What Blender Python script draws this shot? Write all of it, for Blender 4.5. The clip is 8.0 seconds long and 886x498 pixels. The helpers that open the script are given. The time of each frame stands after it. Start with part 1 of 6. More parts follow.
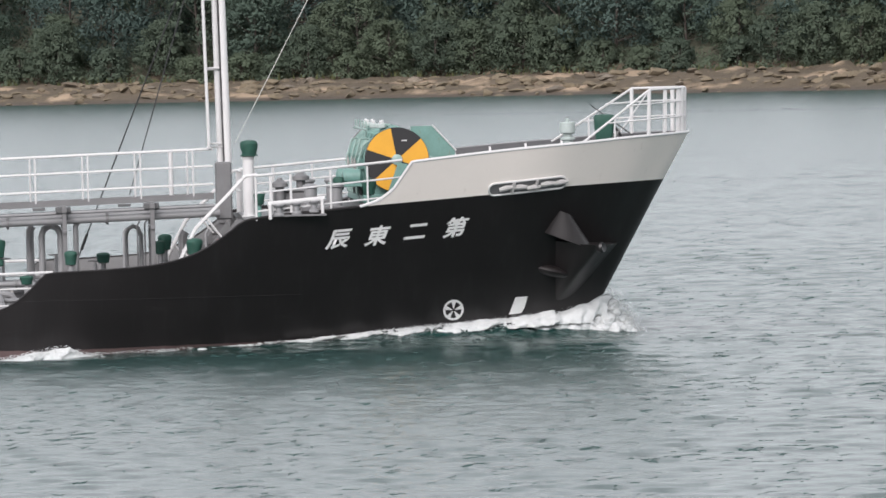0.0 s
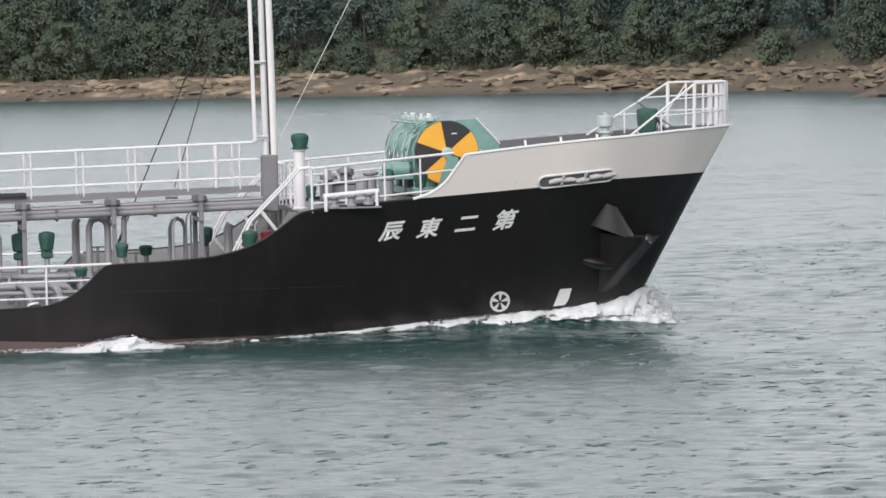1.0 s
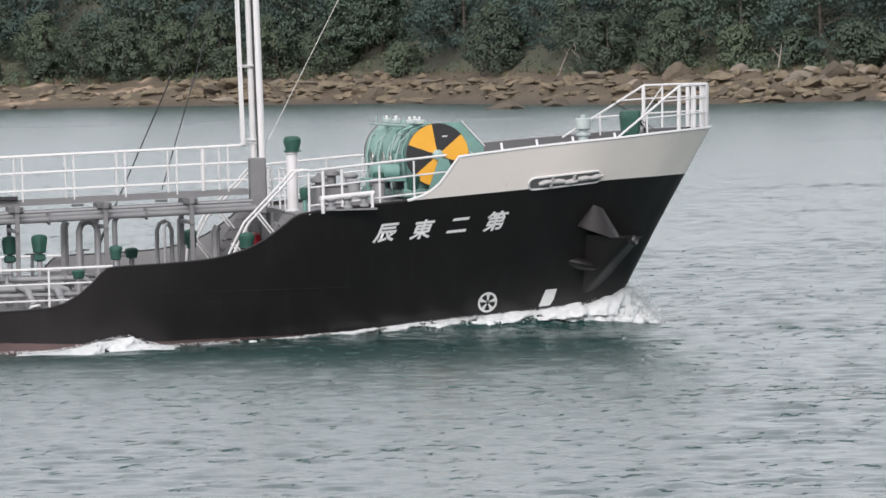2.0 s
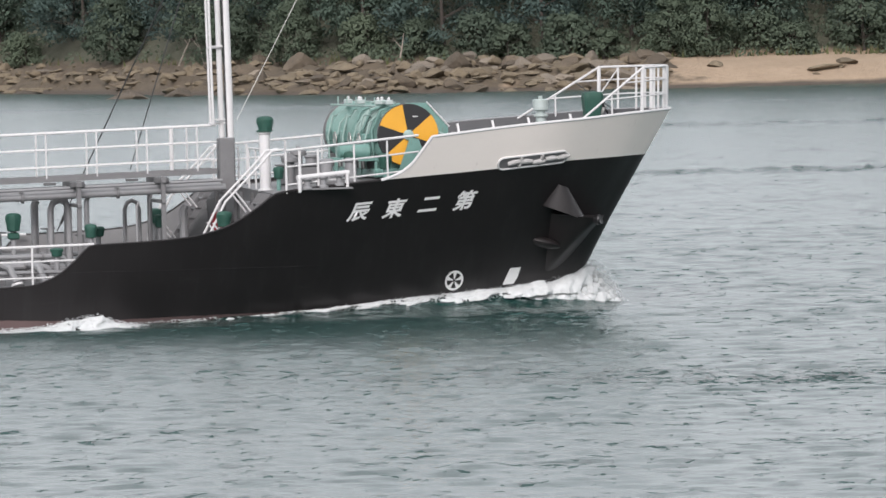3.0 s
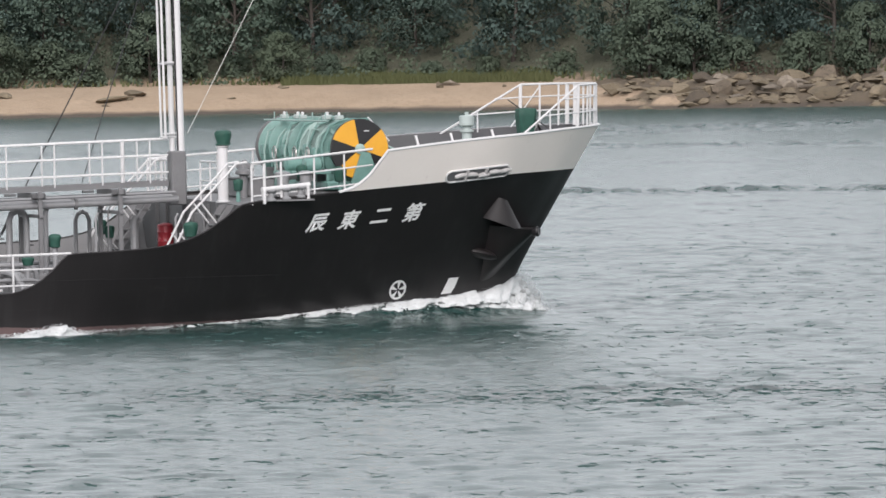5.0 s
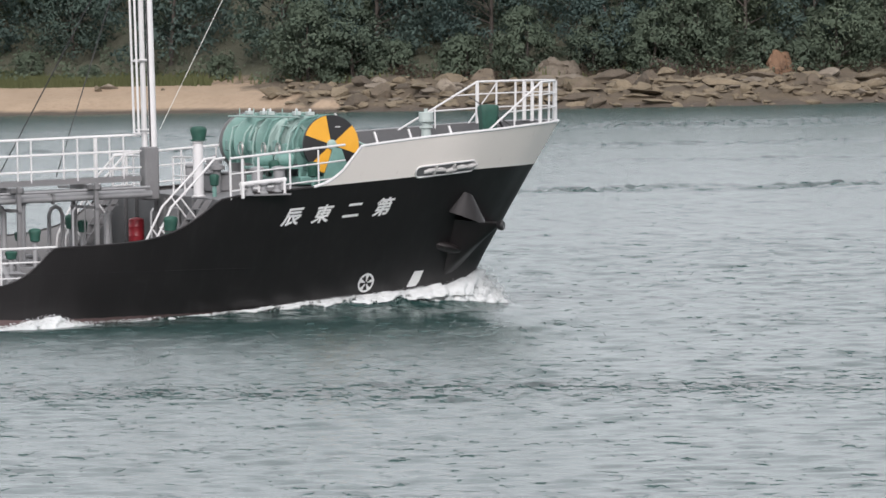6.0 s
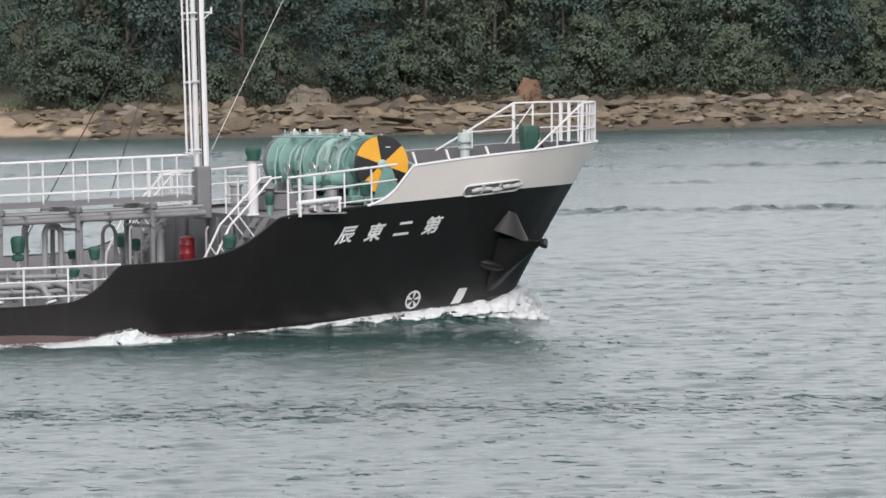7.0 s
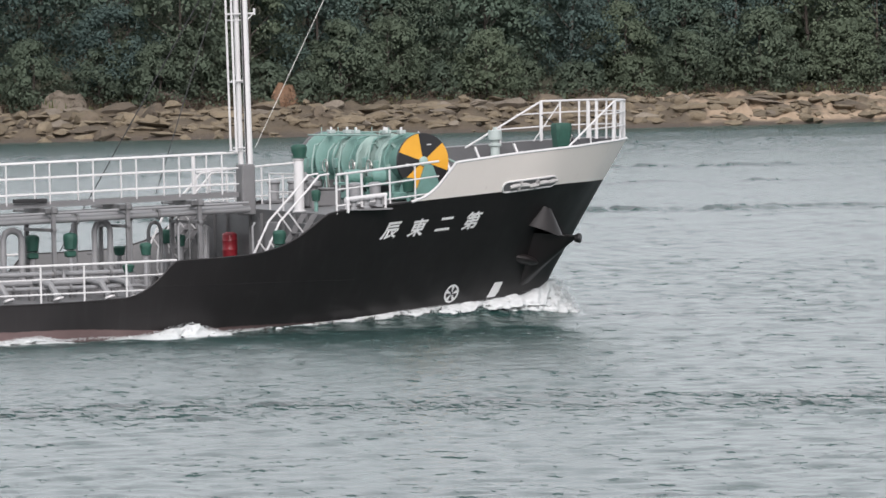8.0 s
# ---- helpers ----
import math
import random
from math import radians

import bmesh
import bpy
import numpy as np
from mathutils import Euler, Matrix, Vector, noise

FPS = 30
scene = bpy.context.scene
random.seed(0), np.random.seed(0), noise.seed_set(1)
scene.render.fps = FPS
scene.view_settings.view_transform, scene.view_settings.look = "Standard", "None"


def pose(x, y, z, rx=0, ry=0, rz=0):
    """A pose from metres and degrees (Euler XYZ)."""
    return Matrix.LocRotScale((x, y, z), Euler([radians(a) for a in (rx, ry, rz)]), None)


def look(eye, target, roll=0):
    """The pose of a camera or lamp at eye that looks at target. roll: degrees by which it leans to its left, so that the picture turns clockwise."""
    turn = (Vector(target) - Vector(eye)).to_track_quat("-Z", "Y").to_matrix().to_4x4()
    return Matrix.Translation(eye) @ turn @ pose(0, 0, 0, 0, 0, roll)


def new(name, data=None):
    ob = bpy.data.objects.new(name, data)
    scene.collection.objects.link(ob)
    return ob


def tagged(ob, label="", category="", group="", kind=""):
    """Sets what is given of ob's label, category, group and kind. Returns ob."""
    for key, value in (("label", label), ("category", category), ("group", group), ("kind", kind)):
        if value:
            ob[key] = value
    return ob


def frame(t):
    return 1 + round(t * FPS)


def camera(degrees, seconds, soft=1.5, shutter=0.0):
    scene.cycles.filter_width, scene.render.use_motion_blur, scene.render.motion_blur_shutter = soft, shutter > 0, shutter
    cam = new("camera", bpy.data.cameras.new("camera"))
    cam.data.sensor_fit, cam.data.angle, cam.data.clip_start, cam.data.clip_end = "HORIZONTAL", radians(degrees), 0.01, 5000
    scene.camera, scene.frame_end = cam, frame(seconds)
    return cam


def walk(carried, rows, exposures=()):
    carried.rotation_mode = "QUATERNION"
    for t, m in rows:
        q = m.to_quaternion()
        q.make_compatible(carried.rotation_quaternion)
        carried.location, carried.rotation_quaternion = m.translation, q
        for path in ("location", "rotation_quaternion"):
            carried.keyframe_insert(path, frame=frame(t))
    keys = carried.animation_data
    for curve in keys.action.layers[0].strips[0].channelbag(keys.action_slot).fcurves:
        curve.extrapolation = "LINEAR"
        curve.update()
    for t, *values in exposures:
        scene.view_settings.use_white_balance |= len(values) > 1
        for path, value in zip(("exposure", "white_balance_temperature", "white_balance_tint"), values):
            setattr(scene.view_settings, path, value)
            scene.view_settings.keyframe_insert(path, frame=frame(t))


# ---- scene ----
cam = camera(6.5939, 8.0, soft=1.6)
walk(cam, [
    (0.0, look((-17.054, -171.007, 6.998), (-5.185, 3.512, 1.759), -1.466)),
    (0.5, look((-18.795, -171.313, 6.998), (-3.018, 2.892, 1.620), -1.391)),
    (1.0, look((-20.537, -171.619, 6.998), (-0.559, 2.155, 1.653), -1.367)),
    (1.2, look((-21.233, -171.741, 6.998), (1.085, 1.749, 1.687), -1.299)),
    (2.3, look((-25.065, -172.414, 6.998), (6.864, -0.434, 1.673), -1.526)),
    (2.5, look((-25.762, -172.536, 6.998), (8.336, -0.975, 1.595), -1.461)),
    (3.0, look((-27.503, -172.842, 6.998), (11.058, -2.238, 1.308), -1.359)),
    (3.5, look((-29.245, -173.148, 6.998), (13.157, -3.450, 1.558), -1.369)),
    (4.0, look((-30.986, -173.454, 6.998), (15.528, -4.811, 2.412), -1.211)),
    (4.5, look((-32.728, -173.760, 6.998), (19.831, -6.922, 1.725), -1.137)),
    (4.7, look((-33.424, -173.882, 6.998), (20.458, -7.468, 1.688), -1.171)),
    (5.8, look((-37.256, -174.555, 6.998), (25.412, -11.248, 1.641), -0.820)),
    (6.0, look((-37.952, -174.678, 6.998), (26.168, -11.935, 1.657), -1.043)),
    (6.5, look((-39.694, -174.983, 6.998), (26.900, -13.220, 2.214), -0.993)),
    (7.0, look((-41.435, -175.289, 6.998), (28.758, -15.056, 2.190), -1.002)),
    (7.5, look((-43.177, -175.595, 6.998), (30.117, -16.753, 2.298), -0.986)),
    (8.0, look((-44.919, -175.901, 6.998), (31.117, -18.356, 2.200), -1.181)),
])
SHIP_SPEED = 5.6

# ---- world, sun, exposure ----
scene.view_settings.exposure = 1.84
scene.view_settings.use_white_balance = True
scene.view_settings.white_balance_temperature = 6470
scene.view_settings.white_balance_tint = 19
world = bpy.data.worlds.new("overcast_sky")
scene.world = world
world.use_nodes = True
wn = world.node_tree
wn.nodes.clear()
sky = wn.nodes.new("ShaderNodeTexSky")
sky.sky_type = 'NISHITA'
sky.sun_disc = False
sky.sun_elevation = radians(36)
sky.sun_rotation = radians(205)
sky.air_density, sky.dust_density, sky.ozone_density = 1.0, 1.5, 1.0
grey = wn.nodes.new("ShaderNodeHueSaturation")
grey.inputs["Saturation"].default_value = 0.17
bg = wn.nodes.new("ShaderNodeBackground")
bg.inputs["Strength"].default_value = 0.138
wout = wn.nodes.new("ShaderNodeOutputWorld")
wn.links.new(sky.outputs[0], grey.inputs["Color"])
cloud = wn.nodes.new("ShaderNodeMix")
cloud.data_type = 'RGBA'
cloud.inputs[0].default_value = 0.9
cloud.inputs[7].default_value = (1.77, 1.94, 1.925, 1)  # even grey cloud deck
wn.links.new(grey.outputs[0], cloud.inputs[6])
# the cloud deck is thinner and brighter low down
at = wn.nodes.new("ShaderNodeTexCoord")
split = wn.nodes.new("ShaderNodeSeparateXYZ")
low = wn.nodes.new("ShaderNodeMapRange")
low.interpolation_type = 'SMOOTHSTEP'
for key, value in (("From Min", 0.0), ("From Max", 0.7), ("To Min", 1.15), ("To Max", 0.88)):
    low.inputs[key].default_value = value
shade = wn.nodes.new("ShaderNodeVectorMath")
shade.operation = 'SCALE'
wn.links.new(at.outputs["Generated"], split.inputs[0])
wn.links.new(split.outputs["Z"], low.inputs["Value"])
wn.links.new(cloud.outputs[2], shade.inputs[0])
wn.links.new(low.outputs[0], shade.inputs["Scale"])
wn.links.new(shade.outputs[0], bg.inputs["Color"])
wn.links.new(bg.outputs[0], wout.inputs["Surface"])

sun_data = bpy.data.lights.new("sun", 'SUN')
sun_data.energy, sun_data.angle, sun_data.color = 1.0, radians(35), (1.0, 0.97, 0.92)
sun = new("sun", sun_data)
sun.matrix_world = look((-62, -150, 118), (0, 0, 0))


# ---- materials ----
class Mat:
    """A small node-material builder."""

    def __init__(self, name):
        self.m = bpy.data.materials.new(name)
        self.m.use_nodes = True
        self.t = self.m.node_tree
        self.b = self.t.nodes["Principled BSDF"]
        self.co = self.t.nodes.new("ShaderNodeTexCoord").outputs["Object"]

    def n(self, kind, **values):
        node = self.t.nodes.new(kind)
        for k, v in values.items():
            node.inputs[k].default_value = v
        return node

    def link(self, a, b):
        self.t.links.new(a, b)

    def noise(self, scale, detail=4.0, rough=0.55, co=None, stretch=None):
        node = self.n("ShaderNodeTexNoise", Scale=scale, Detail=detail, Roughness=rough)
        src = co or self.co
        if stretch:
            mp = self.n("ShaderNodeMapping", Scale=stretch)
            self.link(src, mp.inputs["Vector"])
            src = mp.outputs[0]
        self.link(src, node.inputs["Vector"])
        return node.outputs["Fac"]

    def ramp(self, fac, stops):
        r = self.t.nodes.new("ShaderNodeValToRGB")
        el = r.color_ramp.elements
        while len(el) < len(stops):
            el.new(0.5)
        for e, (p, c) in zip(el, stops):
            e.position, e.color = p, (c if len(c) == 4 else (*c, 1))
        self.link(fac, r.inputs[0])
        return r.outputs[0]

    def mix(self, fac, a, b):
        x = self.t.nodes.new("ShaderNodeMix")
        x.data_type = 'RGBA'
        for sock, v in ((x.inputs[0], fac), (x.inputs[6], a), (x.inputs[7], b)):
            if isinstance(v, (int, float)):
                sock.default_value = v
            elif isinstance(v, tuple):
                sock.default_value = (*v, 1) if len(v) == 3 else v
            else:
                self.link(v, sock)
        return x.outputs[2]

    def math(self, op, a, b=None):
        x = self.t.nodes.new("ShaderNodeMath")
        x.operation = op
        for sock, v in zip(x.inputs, (a, b)):
            if v is None:
                continue
            if isinstance(v, (int, float)):
                sock.default_value = v
            else:
                self.link(v, sock)
        return x.outputs[0]

    def xyz(self, co=None):
        s = self.t.nodes.new("ShaderNodeSeparateXYZ")
        self.link(co or self.co, s.inputs[0])
        return s.outputs

    def colour(self, out):
        if isinstance(out, tuple):
            self.b.inputs["Base Color"].default_value = (*out, 1)
        else:
            self.link(out, self.b.inputs["Base Color"])
        return self

    def gloss(self, rough, metal=0.0):
        if isinstance(rough, (int, float)):
            self.b.inputs["Roughness"].default_value = rough
        else:
            self.link(rough, self.b.inputs["Roughness"])
        self.b.inputs["Metallic"].default_value = metal
        return self

    def bump(self, height, strength=0.3, distance=0.02):
        bp = self.n("ShaderNodeBump", Distance=distance)
        if isinstance(strength, (int, float)):
            bp.inputs["Strength"].default_value = strength
        else:
            self.link(strength, bp.inputs["Strength"])
        self.link(height, bp.inputs["Height"])
        self.link(bp.outputs[0], self.b.inputs["Normal"])
        return self


def paint(name, col, rough=0.45, wear=0.25, rust=0.0, scale=3.0):
    """Marine paint: two scales of fading, a few rust stains, faint plate relief."""
    m = Mat(name)
    dark = tuple(c * (1 - wear) for c in col)
    lite = tuple(min(1, c * (1 + wear * 0.5)) for c in col)
    c = m.mix(m.noise(scale, 5), dark, lite)
    c = m.mix(m.ramp(m.noise(scale * 9, 3), [(0.45, (0, 0, 0)), (0.75, (0.4, 0.4, 0.4))]), c, dark)
    if rust:
        spots = m.ramp(m.noise(scale * 2.2, 8, 0.7, stretch=(1.6, 1.6, 0.5)), [(0.62, (0, 0, 0)), (0.74, (rust, rust, rust))])
        c = m.mix(spots, c, (0.16, 0.07, 0.03))
    m.colour(c).gloss(rough).bump(m.noise(scale * 14, 4), 0.12, 0.01)
    return m.m


def hull_paint():
    m = Mat("black_hull_paint")
    x, y, z = m.xyz()
    c = m.mix(m.noise(0.7, 6), (0.0068, 0.0053, 0.0056), (0.013, 0.0105, 0.011))
    streak = m.ramp(m.noise(2.2, 6, 0.6, stretch=(2.5, 1, 0.16)), [(0.52, (0, 0, 0)), (0.8, (0.55, 0.55, 0.55))])
    c = m.mix(streak, c, (0.022, 0.021, 0.021))
    scuff = m.ramp(m.noise(1.2, 9, 0.7, stretch=(0.25, 1, 2.2)), [(0.62, (0, 0, 0)), (0.72, (0.35, 0.35, 0.35))])
    c = m.mix(scuff, c, (0.035, 0.033, 0.032))
    level = m.math('ADD', z, m.math('MULTIPLY', m.noise(5, 4), 0.05))
    line = m.math('ADD', 0.045, m.math('MINIMUM', m.math('MAXIMUM', m.math('MULTIPLY', m.math('SUBTRACT', -14.5, x), 0.05), 0.0), 0.12))
    boot = m.math('LESS_THAN', level, line)
    red = m.mix(m.noise(2.5, 6), (0.080, 0.052, 0.052), (0.125, 0.084, 0.080))
    c = m.mix(boot, c, red)
    m.colour(c).gloss(m.math('ADD', m.math('MULTIPLY', m.noise(1.5, 5), 0.25), 0.36))
    m.bump(m.noise(0.55, 3, stretch=(1, 1, 0.8)), 0.35, 0.05)
    return m.m


def water_mat():
    """Calm grey-green water; the sheet's own chop value roughens it in the wind bands."""
    m = Mat("sea_water")
    turned = m.n("ShaderNodeMapping", Rotation=(0, 0, radians(16)))
    m.link(m.co, turned.inputs["Vector"])
    co = turned.outputs[0]
    at = m.t.nodes.new("ShaderNodeAttribute")
    at.attribute_name = "chop"
    chop = at.outputs["Fac"]
    fine = m.math('MULTIPLY', m.noise(4.6, 3, 0.55, co, (0.6, 1.0, 1)), m.math('ADD', 0.028, m.math('MULTIPLY', chop, 0.05)))
    # separate steep wavelets that stand out of the smooth water, many in the bands
    patch = m.math('MULTIPLY', m.math('SUBTRACT', m.noise(0.16, 3, 0.6, co, (0.6, 1.0, 1)), 0.5), 0.22)
    floor = m.math('SUBTRACT', m.math('SUBTRACT', 0.582, m.math('MULTIPLY', chop, 0.22)), patch)
    wavelet = m.math('MULTIPLY', m.math('MAXIMUM', m.math('SUBTRACT', m.noise(3.0, 2, 0.5, co, (0.8, 0.40, 1)), floor), 0.0), m.math('ADD', 0.85, m.math('MULTIPLY', chop, 0.7)))
    m.colour(m.mix(m.noise(0.05, 3), (0.021, 0.050, 0.047), (0.029, 0.062, 0.058)))
    m.gloss(0.24).bump(m.math('ADD', fine, wavelet), 1.0, 1.0)
    m.b.inputs["IOR"].default_value = 1.333
    return m.m


def foam_mat():
    m = Mat("sea_foam")
    c = m.mix(m.noise(6, 6), (0.40, 0.43, 0.43), (0.70, 0.72, 0.72))
    m.colour(c).gloss(0.75).bump(m.noise(10, 6, 0.65), 0.7, 0.05)
    m.b.inputs["Subsurface Weight"].default_value = 0.35
    m.b.inputs["Subsurface Radius"].default_value = (0.2, 0.2, 0.2)
    return m.m


def wash_mat():
    """Water that the bow has pushed up, with torn lace of foam on its back."""
    m = Mat("bow_wave_water")
    x, y, z = m.xyz()
    lace = m.ramp(m.noise(2.4, 7, 0.65, stretch=(0.7, 1, 1)), [(0.52, (0, 0, 0)), (0.66, (1, 1, 1))])
    c = m.mix(m.math('MULTIPLY', lace, 0.25), (0.010, 0.040, 0.036), (0.55, 0.6, 0.6))
    m.colour(c).gloss(0.12)
    m.bump(m.noise(1.8, 4), 0.6, 0.25)
    m.b.inputs["IOR"].default_value = 1.333
    return m.m


def leaf_mat(name, a, b):
    m = Mat(name)
    info = m.t.nodes.new("ShaderNodeObjectInfo")
    geo = m.t.nodes.new("ShaderNodeNewGeometry")
    r = m.math('ADD', m.math('MULTIPLY', info.outputs["Random"], 0.75), m.math('MULTIPLY', geo.outputs["Random Per Island"], 0.25))
    c = m.mix(r, a, b)
    m.colour(c).gloss(0.85)
    m.b.inputs["Specular IOR Level"].default_value = 0.15
    glow = m.t.nodes.new("ShaderNodeBsdfTranslucent")
    m.link(c, glow.inputs["Color"])
    both = m.t.nodes.new("ShaderNodeMixShader")
    both.inputs[0].default_value = 0.48
    m.link(m.b.outputs[0], both.inputs[1])
    m.link(glow.outputs[0], both.inputs[2])
    m.link(both.outputs[0], m.t.nodes["Material Output"].inputs["Surface"])
    return m.m


def shore_mat():
    m = Mat("sand_and_soil")
    geo = m.t.nodes.new("ShaderNodeNewGeometry")
    x, y, z = m.xyz(geo.outputs["Position"])
    sand = m.mix(m.noise(0.35, 6), (0.25, 0.185, 0.125), (0.40, 0.305, 0.215))
    sand = m.mix(m.ramp(m.noise(2.5, 5), [(0.5, (0, 0, 0)), (0.7, (0.5, 0.5, 0.5))]), sand, (0.22, 0.16, 0.105))
    shelf = m.mix(m.noise(0.9, 7, 0.65, stretch=(0.5, 0.5, 2.5)), (0.040, 0.031, 0.021), (0.145, 0.113, 0.076))
    sandy = m.ramp(m.math('MULTIPLY', m.math('ADD', x, 100.0), 0.0025), [
        (0.0, (0.34,) * 3), (0.40, (0.38,) * 3), (0.425, (0.2,) * 3), (0.540, (0.12,) * 3), (0.556, (1,) * 3), (0.645, (1,) * 3), (0.67, (0.15,) * 3), (0.80, (0.15,) * 3), (0.84, (0.62,) * 3), (1.0, (0.62,) * 3)])
    sep = m.math('ADD', sandy, m.math('MULTIPLY', m.math('SUBTRACT', m.noise(0.18, 5), 0.5), 1.6))
    c = m.mix(m.ramp(sep, [(0.42, (0, 0, 0)), (0.58, (1, 1, 1))]), shelf, sand)
    wet = m.ramp(m.math('ADD', z, m.math('MULTIPLY', m.noise(0.4, 3), 0.3)), [(0.16, (1, 1, 1)), (0.42, (0, 0, 0))])
    c = m.mix(wet, c, (0.07, 0.055, 0.042))
    soil = m.mix(m.noise(0.6, 6), (0.050, 0.054, 0.036), (0.080, 0.080, 0.052))
    c = m.mix(m.ramp(m.math('ADD', m.math('MULTIPLY', z, 0.2), m.math('MULTIPLY', m.noise(0.5, 4), 0.1)), [(0.50, (0, 0, 0)), (0.58, (1, 1, 1))]), c, soil)
    m.colour(c).gloss(0.9).bump(m.noise(1.5, 8, 0.65), 0.8, 0.4)
    return m.m


def rock_mat(name, a, b):
    m = Mat(name)
    info = m.t.nodes.new("ShaderNodeObjectInfo")
    c = m.mix(m.noise(1.1, 8, 0.65), a, b)
    c = m.mix(m.math('MULTIPLY', info.outputs["Random"], 0.55), c, tuple(v * 0.45 for v in a))
    crack = m.ramp(m.noise(3.5, 6, 0.7, stretch=(0.6, 0.6, 2)), [(0.34, (1, 1, 1)), (0.44, (0, 0, 0))])
    c = m.mix(m.math('MULTIPLY', crack, 0.7), c, (0.03, 0.026, 0.02))
    m.colour(c).gloss(0.88).bump(m.noise(2.4, 9, 0.7), 0.9, 0.25)
    return m.m


HULL = hull_paint()
CREAM = paint("cream_topside_paint", (0.93, 0.865, 0.81), 0.38, 0.04, 0.2, 1.2)
WHITE = paint("white_rail_paint", (0.55, 0.55, 0.55), 0.4, 0.08, 0.15, 5.0)
GREY = paint("grey_deck_paint", (0.15, 0.152, 0.155), 0.55, 0.3, 0.3, 2.5)
DARKGREY = paint("dark_grey_plate_paint", (0.095, 0.098, 0.10), 0.55, 0.35, 0.35, 1.8)
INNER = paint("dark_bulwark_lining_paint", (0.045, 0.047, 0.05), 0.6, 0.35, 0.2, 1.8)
LETTER = paint("white_lettering_paint", (0.86, 0.86, 0.85), 0.4, 0.10, 0.0, 5.0)
PIPE = paint("light_grey_pipe_paint", (0.22, 0.225, 0.23), 0.45, 0.25, 0.35, 3.5)
TEAL = paint("teal_machinery_paint", (0.135, 0.265, 0.235), 0.45, 0.38, 0.5, 3.0)
PALETEAL = paint("faded_teal_paint", (0.24, 0.345, 0.315), 0.5, 0.25, 0.3, 3.0)
CANVAS = paint("green_canvas", (0.011, 0.068, 0.048), 0.7, 0.45, 0.0, 6.0)
YELLOW = paint("yellow_warning_paint", (0.62, 0.31, 0.025), 0.4, 0.15, 0.12, 4.0)
BLACK = paint("black_warning_paint", (0.012, 0.012, 0.013), 0.4, 0.3, 0.0, 4.0)
RED = paint("red_paint", (0.25, 0.016, 0.024), 0.4, 0.25, 0.1, 4.0)
STEEL = Mat("worn_bare_steel")
STEEL.colour(STEEL.mix(STEEL.noise(7, 6), (0.18, 0.17, 0.16), (0.62, 0.61, 0.59))).gloss(0.35, 0.8).bump(STEEL.noise(14, 4), 0.4, 0.03)
STEEL = STEEL.m
ROLLER = paint("bright_worn_roller_steel", (0.48, 0.47, 0.46), 0.4, 0.4, 0.3, 6.0)
FITTING = paint("pale_grey_green_paint", (0.36, 0.42, 0.405), 0.5, 0.25, 0.3, 4.0)
WIRE = paint("dark_wire_rope", (0.035, 0.036, 0.037), 0.6, 0.3, 0.0, 8.0)
HALYARD = paint("pale_halyard", (0.55, 0.55, 0.52), 0.7, 0.2, 0.0, 8.0)
RUBBER = paint("black_rubber", (0.015, 0.015, 0.016), 0.6, 0.3, 0.0, 8.0)
WATER, FOAM, WASH = water_mat(), foam_mat(), wash_mat()
SHORE = shore_mat()
ROCK = rock_mat("brown_granite", (0.095, 0.078, 0.052), (0.29, 0.232, 0.155))
ROCKPALE = rock_mat("pale_granite", (0.14, 0.118, 0.092), (0.32, 0.272, 0.212))
ROCKDARK = rock_mat("wet_dark_rock", (0.065, 0.053, 0.040), (0.19, 0.15, 0.105))
CLAY = rock_mat("orange_clay", (0.15, 0.085, 0.05), (0.27, 0.16, 0.095))
EARTH = rock_mat("purple_brown_earth", (0.075, 0.058, 0.050), (0.15, 0.115, 0.098))
# distance haze is put into these leaf colours: paler and bluer greens
LEAF = [leaf_mat("dark_green_leaves", (0.086, 0.126, 0.108), (0.126, 0.174, 0.130)),
        leaf_mat("blue_green_leaves", (0.086, 0.130, 0.120), (0.118, 0.170, 0.146)),
        leaf_mat("olive_leaves", (0.096, 0.130, 0.100), (0.148, 0.186, 0.126))]
GRASSM = leaf_mat("dry_grass_blades", (0.080, 0.092, 0.042), (0.150, 0.162, 0.078))
DRYLEAF = leaf_mat("dry_brown_leaves", (0.060, 0.048, 0.038), (0.115, 0.086, 0.064))
BARK = paint("grey_brown_bark", (0.06, 0.05, 0.042), 0.9, 0.4, 0.0, 2.0)
DEADWOOD = paint("bleached_dead_wood", (0.30, 0.26, 0.22), 0.9, 0.3, 0.0, 2.0)


